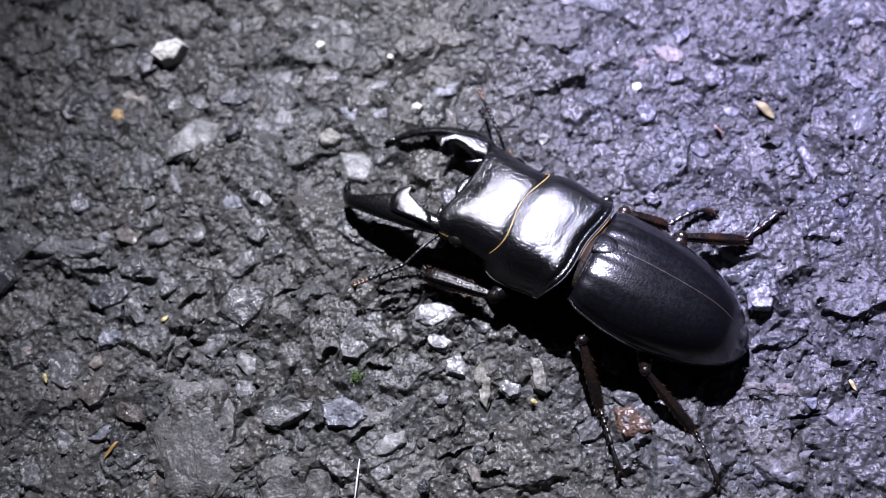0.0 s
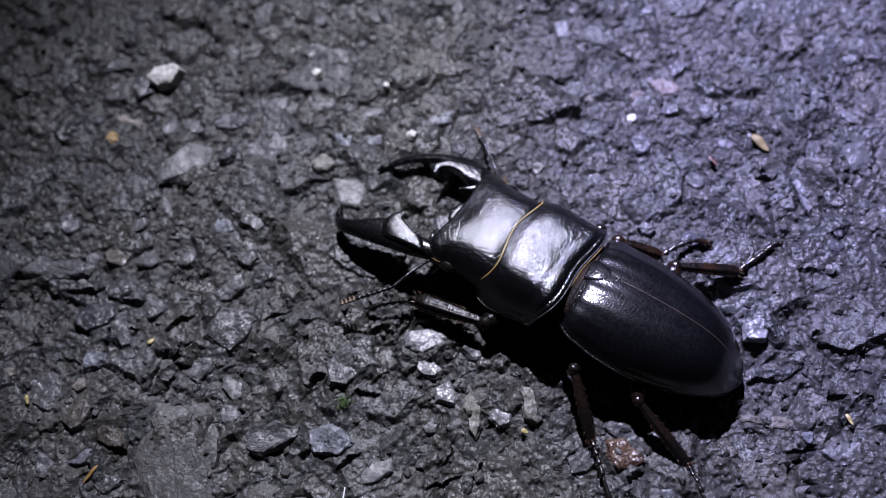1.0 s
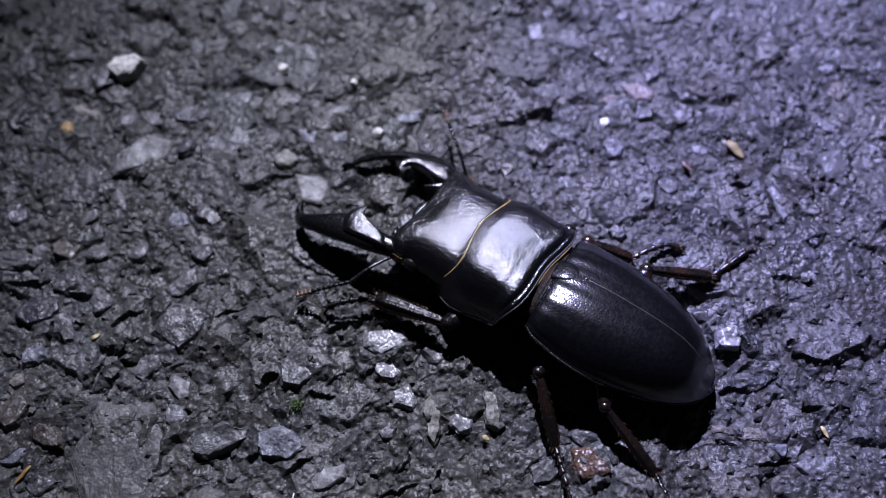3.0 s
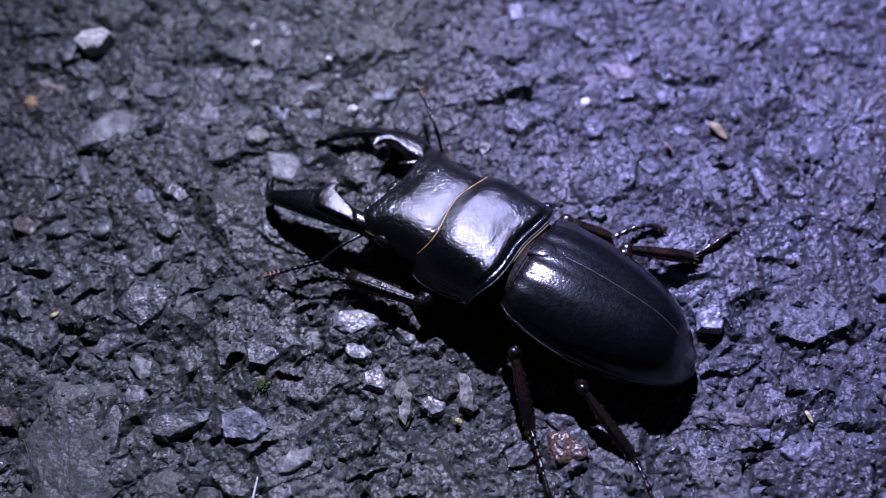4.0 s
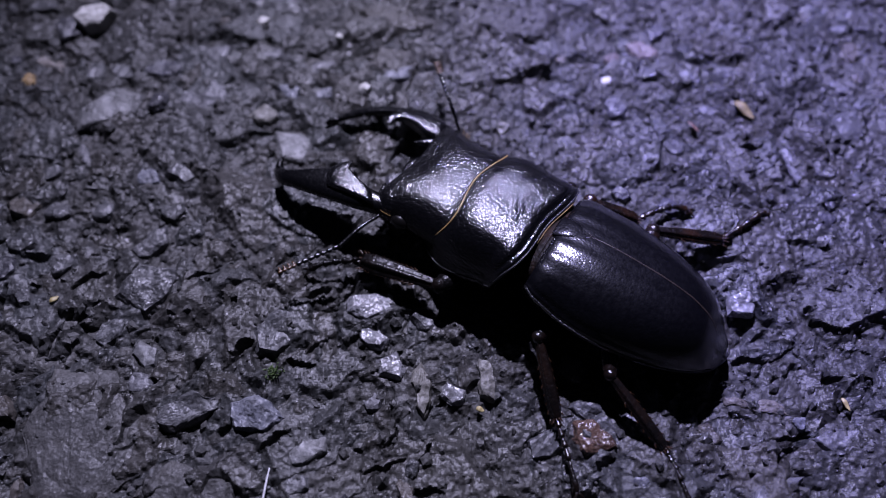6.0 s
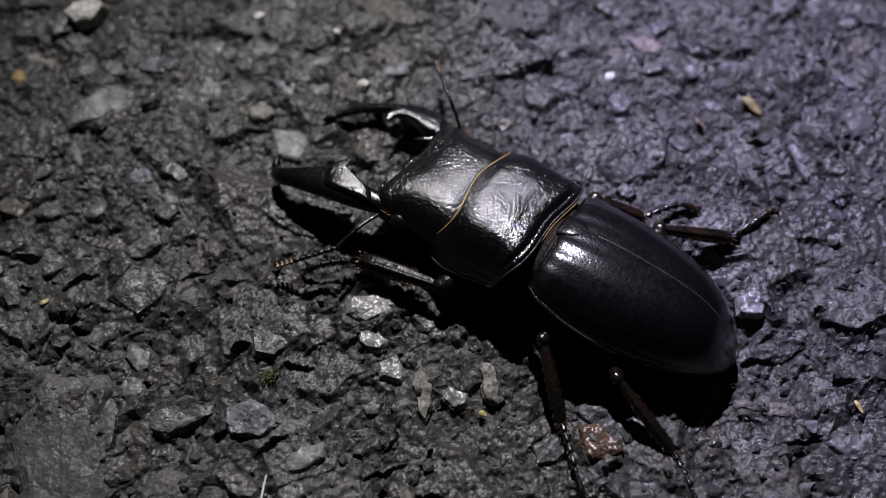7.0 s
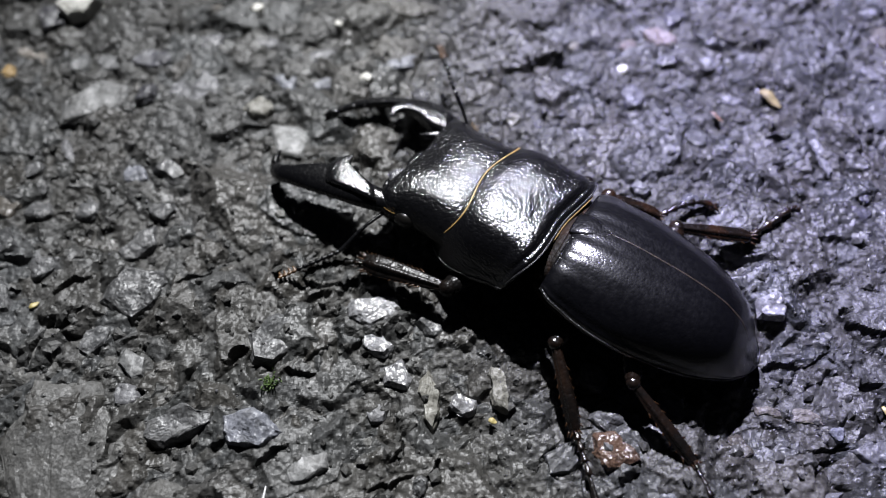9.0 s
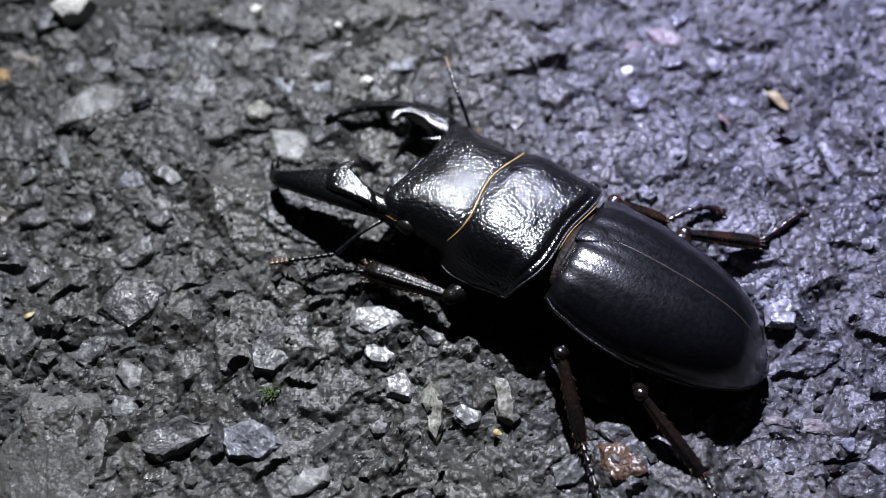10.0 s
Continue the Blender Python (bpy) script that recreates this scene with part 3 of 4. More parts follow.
def glassy_grains():
    """Tiny glassy grains, added so that the wet asphalt glints in the torch, one mesh."""
    rng = np.random.default_rng(21)
    count = 1500
    x, y = rng.uniform(-0.085, 0.095, count * 3), rng.uniform(-0.002, 0.115, count * 3)
    keep = np.argsort(smooth_noise(x, y, 0.011, 81) + 0.5 * rng.random(count * 3))[-count:]
    x, y = x[keep], y[keep]
    z = ground_height(x, y)
    size = 0.00006 + 0.00016 * rng.random(count) ** 2
    ball_verts = [(0, 0, 1)] + [(math.sin(a) * math.cos(b), math.sin(a) * math.sin(b), math.cos(a)) for a in (0.55, 1.1, 1.7) for b in np.arange(8) * 0.7854]
    tris = [(0, 1 + k, 1 + (k + 1) % 8) for k in range(8)]
    for r in (1, 9):
        for k in range(8):
            a, b = r + k, r + (k + 1) % 8
            tris += [(a, a + 8, b), (b, a + 8, b + 8)]
    base = np.array(ball_verts)
    verts = np.stack([x, y, z], -1)[:, None] + base[None] * size[:, None, None] * rng.uniform(0.8, 1.2, (count, 1, 3))
    faces = (np.array(tris)[None] + (np.arange(count) * len(base))[:, None, None]).reshape(-1, 3)
    ob = part("glassy_grain", mesh_of("glassy_grain", verts.reshape(-1, 3), faces, BEAD, True), ground, "tiny glassy grains added for the glints of the wet asphalt")
    return tagged(ob, kind="stuff")


glassy_grains()


# ---- the beetle: its own space is in centimetres here, x to the head, y to its left, z up ----
CM = 0.01
BEETLE_POSE = pose(0.02624, 0.04229, 0.00788, 11, 5, 141.2)
beetle = tagged(new("stag_beetle"), "glossy black stag beetle with open jaws standing on wet asphalt", "beetle")
beetle.empty_display_size = 0.01
beetle.matrix_basis = BEETLE_POSE
cam.data.dof.focus_object = beetle  # the lens keeps its focus on the beetle


def table(at, *pairs):
    xs, ys = zip(*pairs)
    if xs[0] > xs[-1]:
        xs, ys = xs[::-1], ys[::-1]
    # a smooth curve through the pairs
    xs, ys = np.array(xs), np.array(ys)
    slope = np.gradient(ys, xs)
    at = np.clip(at, xs[0], xs[-1])
    i = np.clip(np.searchsorted(xs, at) - 1, 0, len(xs) - 2)
    h = xs[i + 1] - xs[i]
    t = (at - xs[i]) / h
    return (1 + 2 * t) * (1 - t) ** 2 * ys[i] + t * (1 - t) ** 2 * h * slope[i] + t * t * (3 - 2 * t) * ys[i + 1] + t * t * (t - 1) * h * slope[i + 1]


def sheet(name, grid, material, parent, label="", flip=False):
    """A smooth shell from a grid of points in centimetres."""
    n, m = grid.shape[:2]
    idx = np.arange(n * m).reshape(n, m)
    quads = np.stack([idx[:-1, :-1], idx[1:, :-1], idx[1:, 1:], idx[:-1, 1:]], -1).reshape(-1, 4)
    if flip:
        quads = quads[:, ::-1]
    return part(name, mesh_of(name, grid.reshape(-1, 3) * CM, quads, material, True), parent, label)


def curve_points(points, count):
    p = np.array(points, float)
    t = np.linspace(0, len(p) - 1, len(p))
    at = np.linspace(0, len(p) - 1, count)
    return np.stack([table(at, *zip(t, p[:, k])) for k in range(p.shape[1])], -1)


def tube_data(points, radii, count=24, sides=10, flat=1.0, up=(0, 0, 1), ripple=None, box=2.0):
    """Vertices and faces of a tapered tube through points, centimetres; flat squeezes it along up."""
    c = curve_points([(*p, r) for p, r in zip(points, radii)], count)
    p, r = c[:, :3], np.maximum(c[:, 3], 0.0005)
    d = np.gradient(p, axis=0)
    d /= np.linalg.norm(d, axis=1)[:, None]
    side = np.cross(d, np.array(up, float))
    side /= np.linalg.norm(side, axis=1)[:, None] + 1e-9
    top = np.cross(side, d)
    verts, faces = [], []
    for i in range(count):
        for k in range(sides):
            a = 6.2832 * k / sides
            rr = r[i] * (ripple(i / (count - 1), a) if ripple else 1)
            rr /= (abs(math.cos(a)) ** box + abs(math.sin(a)) ** box) ** (1 / box)
            verts.append(p[i] + rr * (math.cos(a) * side[i] + flat * math.sin(a) * top[i]))
    for i in range(count - 1):
        for k in range(sides):
            a, b = i * sides + k, i * sides + (k + 1) % sides
            faces.append((a, b, b + sides, a + sides))
    verts += [p[0], p[-1]]
    n = len(verts)
    for k in range(sides):
        faces.append((n - 2, (k + 1) % sides, k))
        faces.append((n - 1, (count - 1) * sides + k, (count - 1) * sides + (k + 1) % sides))
    return verts, faces


def join(*pieces):
    verts, faces = [], []
    for v, f in pieces:
        n = len(verts)
        verts += list(v)
        faces += [tuple(i + n for i in q) for q in f]
    return np.array(verts) * CM, faces


def ball(center, radii, rings=10, sides=14):
    verts, faces = [], []
    for i in range(rings + 1):
        a = math.pi * i / rings
        for k in range(sides):
            b = 6.2832 * k / sides
            verts.append((center[0] + radii[0] * math.sin(a) * math.cos(b), center[1] + radii[1] * math.sin(a) * math.sin(b), center[2] + radii[2] * math.cos(a)))
    for i in range(rings):
        for k in range(sides):
            a, b = i * sides + k, i * sides + (k + 1) % sides
            faces.append((a, a + sides, b + sides, b))
    return verts, faces


# the wing cases droop from a hinge behind the neck shield
WINGS = BEETLE_POSE.inverted() @ pose(0.023871, 0.045125, 0.007347, 14.86, -8.91, 143.77) @ Matrix.Translation((-0.0045, 0, -0.0005))
CREST = ((0.62, 0.456), (0.3, 0.564), (-0.1, 0.648), (-0.5, 0.689), (-1.0, 0.712), (-1.5, 0.655), (-1.8, 0.52), (-2.0, 0.335), (-2.2, 0.08), (-2.33, -0.02))
FLANK = ((0.62, 0.938), (0.45, 1.031), (0.2, 1.055), (-0.1, 1.079), (-0.5, 1.073), (-0.9, 1.002), (-1.3, 0.894), (-1.6, 0.778), (-1.9, 0.598), (-2.1, 0.439), (-2.26, 0.216), (-2.33, 0.02))


def on_wings(ob):
    ob.matrix_basis = WINGS
    return ob


def wing_point(u, s):
    """The wing cases' skin at u along the body and s, 0 at the seam to 1 at the margin."""
    hw, h = table(u, *FLANK), table(u, *CREST)
    w = h * (1 - min(s, 0.9999) ** 2.954) ** 0.707 + s ** 4 * (0.104 * np.clip(u / 0.62, 0, 1) + 0.027 * np.clip(-u / 2.33, 0, 1) ** 2)
    w = w - 0.012 * np.exp(-((s - 0.955) / 0.018) ** 2) + 0.012 * np.exp(-((s - 0.99) / 0.014) ** 2)
    # shallow ribs that run back from the shoulder
    w = w + 0.006 * np.sin(s * 26) * np.clip((u + 0.6) / 1.2, 0, 1) * np.clip(s * 6, 0, 1) * np.clip((0.95 - s) * 6, 0, 1)
    return np.maximum(0.004, s * hw), w


def wing_case(side):
    rows = np.concatenate([np.linspace(0, 0.86, 120), np.linspace(0.863, 1, 60)])
    cols = np.sin(np.linspace(0, 1, 96) * math.pi / 2)
    grid = np.zeros((180, 100, 3))
    for j in range(100):
        s = cols[min(j, 95)]
        u = (0.62 - 0.033 * s ** 2) + rows * (-2.33 - (0.62 - 0.033 * s ** 2))
        v, w = wing_point(u, s)
        # the front edge turns down under the neck shield
        w = w - 0.05 * np.exp(-rows / 0.012)
        if j > 95:
            k = j - 96
            hw = table(u, *FLANK)
            v = np.maximum(0.004, hw * (1.006, 0.99, 0.94, 0.84)[k])
            w = w - (0.025, 0.08, 0.15, 0.19)[k] * np.clip(hw * 2, 0, 1)
        grid[:, j, 0], grid[:, j, 1], grid[:, j, 2] = u, v * side, w
    return on_wings(sheet("wing_case", grid, WING_SHELL, beetle, "smooth finely punctured black wing case", side < 0))


def wing_trim(name, points, radius, material, label):
    n = len(points)
    return on_wings(part(name, mesh_of(name, *join(tube_data(points, [0.003] + [radius] * (n - 2) + [0.003], n * 4, 6, 0.7)), material, True), beetle, label))


wing_case(1)
wing_case(-1)
seam_u = np.linspace(0.2, -2.0, 12)
seam_h = table(seam_u, *CREST)
wing_trim("wing_seam", [(u, 0, h) for u, h in zip(seam_u, seam_h)], 0.010, SUTURE, "thin brownish seam between the wing cases")
for side in (1, -1):
    rim = []
    for u in np.linspace(0.56, -2.2, 22):
        v, w = wing_point(u, 0.998)
        rim.append((u, float(v) * 1.004 * side, float(w) - 0.004))
    wing_trim("wing_rim", rim, 0.013, RIM_SHELL, "raised rim of the wing case, its lit edge coloured grey")


def scutellum():
    verts, faces = tube_data([(0.66, 0, 0.40), (0.52, 0, 0.478), (0.38, 0, 0.528), (0.2, 0, 0.57)], [0.20, 0.19, 0.13, 0.012], 18, 14, 0.16, (0, 0, 1), None, 2.6)
    ob = on_wings(part("scutellum", mesh_of("scutellum", *join((verts, faces)), WING_SHELL, True), beetle, "small black triangular plate between the wing cases"))
    edge = [tube_data([(0.36, 0.115 * k, 0.535), (0.27, 0.07 * k, 0.56), (0.18, 0.0, 0.588)], [0.006, 0.012, 0.016], 10, 6) for k in (1, -1)]
    on_wings(part("scutellum_edge", mesh_of("scutellum_edge", *join(*edge), LEG_BROWN, True), beetle, "reddish brown edge of the triangular plate"))
    return ob


scutellum()


def abdomen():
    pieces = [tube_data([(-2.15, 0, -0.1), (-1.8, 0, -0.14), (-0.9, 0, -0.22), (0.2, 0, -0.25), (0.7, 0, -0.2)], [0.1, 0.48, 0.84, 0.9, 0.75], 24, 20, 0.34),
              tube_data([(0.3, 0, 0.05), (0.74, 0, 0.03)], [0.78, 0.78], 4, 18, 0.42)]
    return on_wings(part("abdomen", mesh_of("abdomen", *join(*pieces), BELLY, True), beetle, "dull dark underside"))


abdomen()


def neck_band():
    """The short brownish ring that shows between the neck shield and the wing cases."""
    pts = [(0.60 - 0.02 * abs(s), 0.80 * s, 0.42 * (1 - abs(s) ** 3) ** 0.7 - 0.06) for s in np.linspace(-0.92, 0.92, 13)]
    return on_wings(part("neck_band", mesh_of("neck_band", *join(tube_data(pts, [0.04] + [0.065] * 11 + [0.04], 40, 10, 0.6)), BAND, True), beetle, "dull brown ring behind the neck shield"))


neck_band()


def pronotum_point(a, s):
    """A point of the neck shield: a from its rear to its front edge, s across it."""
    k = abs(s)
    back, front = 0.607 - 0.582 * k ** 2 + 0.806 * k ** 3, 1.824 - 0.049 * s - 0.537 * k ** 2 + 0.638 * k ** 4 + 0.201 * k ** 6
    u = back + a * (front - back)
    hw = table(u, (0.5, 1.232), (0.7, 1.139), (0.9, 1.078), (1.1, 1.09), (1.4, 1.129), (1.7, 1.101), (1.9, 1.01), (2.1, 0.849))
    h = table(a, (0.0, 0.39), (0.04, 0.465), (0.08, 0.50), (0.3, 0.56), (0.6, 0.585), (0.85, 0.57), (0.96, 0.54), (1.0, 0.53))
    w = h * (1 - min(k, 0.9999) ** 6.2) ** 0.8 - k ** 4 * (0.092 * (1 - a) + 0.329 * a)
    w = w - 0.014 * math.exp(-((k - 0.955) / 0.018) ** 2) + 0.014 * math.exp(-((k - 0.99) / 0.014) ** 2)
    w = w - 0.03 * math.exp(-((a - 0.075) / 0.03) ** 2) + 0.012 * math.exp(-((a - 0.015) / 0.02) ** 2)
    # two faint hollows beside the middle
    w = w - 0.012 * math.exp(-((a - 0.45) / 0.22) ** 2 - ((k - 0.5) / 0.13) ** 2)
    return [float(u), float(hw) * s, float(w)]


def pronotum():
    angles = np.linspace(-math.pi / 2, math.pi / 2, 181)
    rows = []
    for a in np.concatenate([np.linspace(0, 0.14, 22)[:-1], np.linspace(0.14, 0.9, 60), np.linspace(0.9, 1, 12)[1:]]):
        line = [pronotum_point(a, math.sin(t)) for t in angles]
        first, last = line[0], line[-1]
        under = [(-0.03, 1.005), (-0.12, 0.97), (-0.22, 0.85), (-0.28, 0.66)]
        line = [[first[0], first[1] * k, first[2] + d] for d, k in under[::-1]] + line + [[last[0], last[1] * k, last[2] + d] for d, k in under]
        rows.append(line)
    rows = [[[p[0] + 0.02, p[1] * 0.98, p[2] - 0.14] for p in rows[0]]] + rows + [[[p[0] - 0.01, p[1] * 0.985, p[2] - 0.10] for p in rows[-1]]]
    return sheet("pronotum", np.array(rows), HEAD_SHELL, beetle, "black granular neck shield", True)


pronotum()
for line in ([pronotum_point(a, 0.998) for a in np.linspace(0, 0.97, 14)], [pronotum_point(a, -0.998) for a in np.linspace(0, 0.97, 14)], [pronotum_point(0.0, s) for s in np.linspace(-0.97, 0.97, 22)]):
    n = len(line)
    part("shield_rim", mesh_of("shield_rim", *join(tube_data(line, [0.005] + [0.013] * (n - 2) + [0.005], n * 4, 6)), RIM_SHELL, True), beetle, "thin rim of the neck shield, its lit edge coloured grey")
fringe = [pronotum_point(1.0, s) for s in np.linspace(-0.93, 0.93, 19)]
part("front_fringe", mesh_of("front_fringe", *join(tube_data([(u + 0.012, v, w - 0.004) for u, v, w in fringe], [0.005] + [0.013] * 17 + [0.005], 76, 6, 0.7)), FRINGE, True), beetle, "golden hair fringe along the neck shield")
back = [pronotum_point(0.0, s) for s in np.linspace(-0.55, 0.3, 9)]
part("rear_fringe", mesh_of("rear_fringe", *join(tube_data([(u - 0.02, v, w - 0.03) for u, v, w in back], [0.005] + [0.014] * 7 + [0.005], 40, 6, 0.7)), FRINGE, True), beetle, "golden hair fringe behind the neck shield")


def head():
    angles = np.linspace(-math.pi / 2, math.pi / 2, 161)
    rows = []
    for u in np.concatenate([np.linspace(1.66, 2.85, 80), np.linspace(2.857, 3.06, 24)]):
        hw = float(table(u, (1.66, 0.98), (2.0, 0.97), (2.3, 0.96), (2.55, 0.98), (2.72, 1.03), (2.88, 1.02), (3.0, 0.98), (3.06, 0.94)))
        h = float(table(u, (1.66, 0.36), (1.9, 0.43), (2.2, 0.43), (2.5, 0.40), (2.75, 0.365), (2.92, 0.33), (3.02, 0.29), (3.06, 0.24)))
        line = []
        for t in angles:
            s = math.sin(t)
            w = h * (1 - min(abs(s), 0.9999) ** 4.2) ** 0.75
            w -= 0.035 * math.exp(-((u - 2.85) / 0.3) ** 2 - (s / 0.45) ** 2)
            w += 0.02 * math.exp(-((u - 2.92) / 0.1) ** 2 - ((abs(s) - 0.84) / 0.09) ** 2)
            line.append([u - 0.3 * (1 - s * s) * max(0.0, u - 2.55) - 0.06 * s * max(0.0, u - 2.5), hw * s, w - 0.02])
        f, e = line[0], line[-1]
        under = [(-0.06, 1.0), (-0.22, 0.93), (-0.4, 0.72), (-0.44, 0.3)]
        rows.append([[f[0], f[1] * k, f[2] + d] for d, k in under[::-1]] + line + [[e[0], e[1] * k, e[2] + d] for d, k in under])
    rows.append([[p[0] + 0.01, p[1] * 0.95, p[2] * 0.5 - 0.16] for p in rows[-1]])
    rows.append([[p[0] - 0.05, p[1] * 0.6, -0.3] for p in rows[-1]])
    ob = sheet("head", np.array(rows), HEAD_SHELL, beetle, "broad black granular head", True)
    labrum = [tube_data([(2.83, -0.32, 0.0), (2.98, -0.12, 0.0), (2.98, 0.12, 0.0), (2.80, 0.32, 0.0)], [0.05, 0.09, 0.09, 0.05], 16, 10, 0.6)]
    part("labrum", mesh_of("labrum", *join(*labrum), HEAD_SHELL, True), ob, "short black lip between the jaws")
    for side in (1, -1):
        part("eye", mesh_of("eye", *join(ball((2.50, 0.93 * side, -0.05), (0.17, 0.12, 0.12))), EYE_MAT, True), ob, "small glossy black eye")
        hairs = [tube_data([(2.62 + 0.05 * k, 0.97 * side, 0.02), (2.64 + 0.05 * k, 1.02 * side, 0.06), (2.66 + 0.05 * k, 1.04 * side, 0.11)], [0.008, 0.007, 0.002], 5, 5) for k in range(3)]
        part("bristle_tuft", mesh_of("bristle_tuft", *join(*hairs), FRINGE, True), ob, "few pale bristles beside the eye")
    return ob


head()


def blade(front, rear, thick, count=30, sides=16, box=2.3):
    """A flattened tapering body between two edge lines; thick: its half height along the way."""
    f, r = curve_points(front, count), curve_points(rear, count)
    h = curve_points([(t, 0, 0) for t in thick], count)[:, 0]
    verts, faces = [], []
    for i in range(count):
        mid, half = (f[i] + r[i]) / 2, (f[i] - r[i]) / 2
        for k in range(sides):
            a = 6.2832 * k / sides
            c, s = math.cos(a), math.sin(a)
            m = (abs(c) ** box + abs(s) ** box) ** (1 / box)
            verts.append(mid + half * c / m + np.array((0, 0, max(float(h[i]), 0.002) * s / m)))
    for i in range(count - 1):
        for k in range(sides):
            a, b = i * sides + k, i * sides + (k + 1) % sides
            faces.append((a, b, b + sides, a + sides))
    faces += [tuple(range(sides))[::-1], tuple((count - 1) * sides + k for k in range(sides))]
    return verts, faces


def jaw(outer, inner, thick, tooth_front, tooth_rear, tooth_thick, lip, nubs, hook):
    pieces = [blade(outer, inner, thick, 48, 24)]
    pieces.append(tube_data(*hook, 10, 8))
    pieces += [ball(n, (0.03, 0.03, 0.028), 6, 8) for n in nubs]
    ob = part("jaw", mesh_of("jaw", *join(*pieces), JAW_SHELL, True), beetle, "long curved black jaw with an inner tooth")
    part("tooth", mesh_of("tooth", *join(blade(tooth_front, tooth_rear, tooth_thick, 30, 20, 3.6)), HEAD_SHELL, True), ob, "granular pointed inner tooth")
    part("small_tooth", mesh_of("small_tooth", *join(tube_data(*lip, 10, 8)), JAW_SHELL, True), ob, "small blunt tooth at the base of the jaw")
    return ob


jaw([(2.75, 1.00, -0.02), (2.95, 1.08, 0.0), (3.2, 1.17, 0.0), (3.53, 1.24, -0.02), (3.89, 1.30, -0.07), (4.24, 1.335, -0.13), (4.50, 1.34, -0.21), (4.69, 1.25, -0.28), (4.80, 1.08, -0.31), (4.79, 0.97, -0.30)],
    [(2.75, 0.72, 0.0), (2.95, 0.76, 0.04), (3.2, 0.80, 0.07), (3.5, 0.80, 0.10), (3.78, 0.80, 0.07), (4.07, 0.95, 0.0), (4.38, 1.11, -0.09), (4.56, 1.13, -0.17), (4.67, 1.06, -0.25), (4.74, 0.97, -0.28)],
    [0.14, 0.13, 0.12, 0.115, 0.12, 0.12, 0.10, 0.08, 0.05, 0.012],
    [(3.70, 1.15, 0.06), (3.83, 0.95, 0.09), (3.80, 0.79, 0.13), (3.72, 0.69, 0.18), (3.65, 0.62, 0.21)],
    [(2.90, 1.03, 0.08), (3.06, 0.88, 0.11), (3.34, 0.83, 0.14), (3.55, 0.77, 0.18), (3.635, 0.60, 0.22)],
    [0.13, 0.13, 0.10, 0.05, 0.006],
    ([(2.95, 0.78, 0.06), (3.00, 0.66, 0.10), (3.03, 0.58, 0.12)], [0.07, 0.045, 0.008]),
    [(3.98, 0.905, 0.05), (4.11, 0.975, 0.0), (4.2, 1.03, -0.03), (4.30, 1.08, -0.05), (4.41, 1.13, -0.08), (3.62, 1.07, 0.11), (3.92, 1.12, 0.05)],
    ([(4.72, 1.10, -0.26), (4.76, 1.01, -0.20), (4.74, 0.93, -0.13)], [0.075, 0.05, 0.008]))
jaw([(2.78, -0.98, -0.04), (3.0, -1.03, -0.02), (3.2, -1.07, 0.0), (3.44, -1.07, 0.0), (3.67, -1.00, -0.01), (3.98, -0.87, -0.04), (4.29, -0.71, -0.08), (4.53, -0.52, -0.14), (4.68, -0.33, -0.2), (4.80, -0.10, -0.28)],
    [(2.78, -0.58, -0.02), (3.0, -0.60, 0.0), (3.2, -0.63, 0.03), (3.42, -0.68, 0.05), (3.66, -0.70, 0.06), (3.93, -0.66, 0.03), (4.20, -0.52, -0.02), (4.42, -0.38, -0.09), (4.57, -0.24, -0.16), (4.77, -0.09, -0.28)],
    [0.16, 0.15, 0.145, 0.14, 0.12, 0.10, 0.085, 0.07, 0.055, 0.01],
    [(3.1, -0.98, 0.06), (3.45, -0.90, 0.08), (3.68, -0.74, 0.12), (3.79, -0.58, 0.16), (3.80, -0.45, 0.19), (3.725, -0.35, 0.20)],
    [(2.9, -0.60, 0.08), (3.18, -0.55, 0.10), (3.38, -0.60, 0.12), (3.55, -0.605, 0.15), (3.665, -0.52, 0.18), (3.71, -0.35, 0.20)],
    [0.14, 0.14, 0.115, 0.08, 0.045, 0.006],
    ([(2.98, -0.58, 0.04), (3.12, -0.46, 0.06), (3.24, -0.38, 0.08)], [0.09, 0.055, 0.008]),
    [(4.30, -0.45, -0.04), (4.45, -0.37, -0.08), (4.58, -0.26, -0.12)],
    ([(4.66, -0.24, -0.2), (4.74, -0.16, -0.2), (4.80, -0.05, -0.24)], [0.06, 0.045, 0.008]))


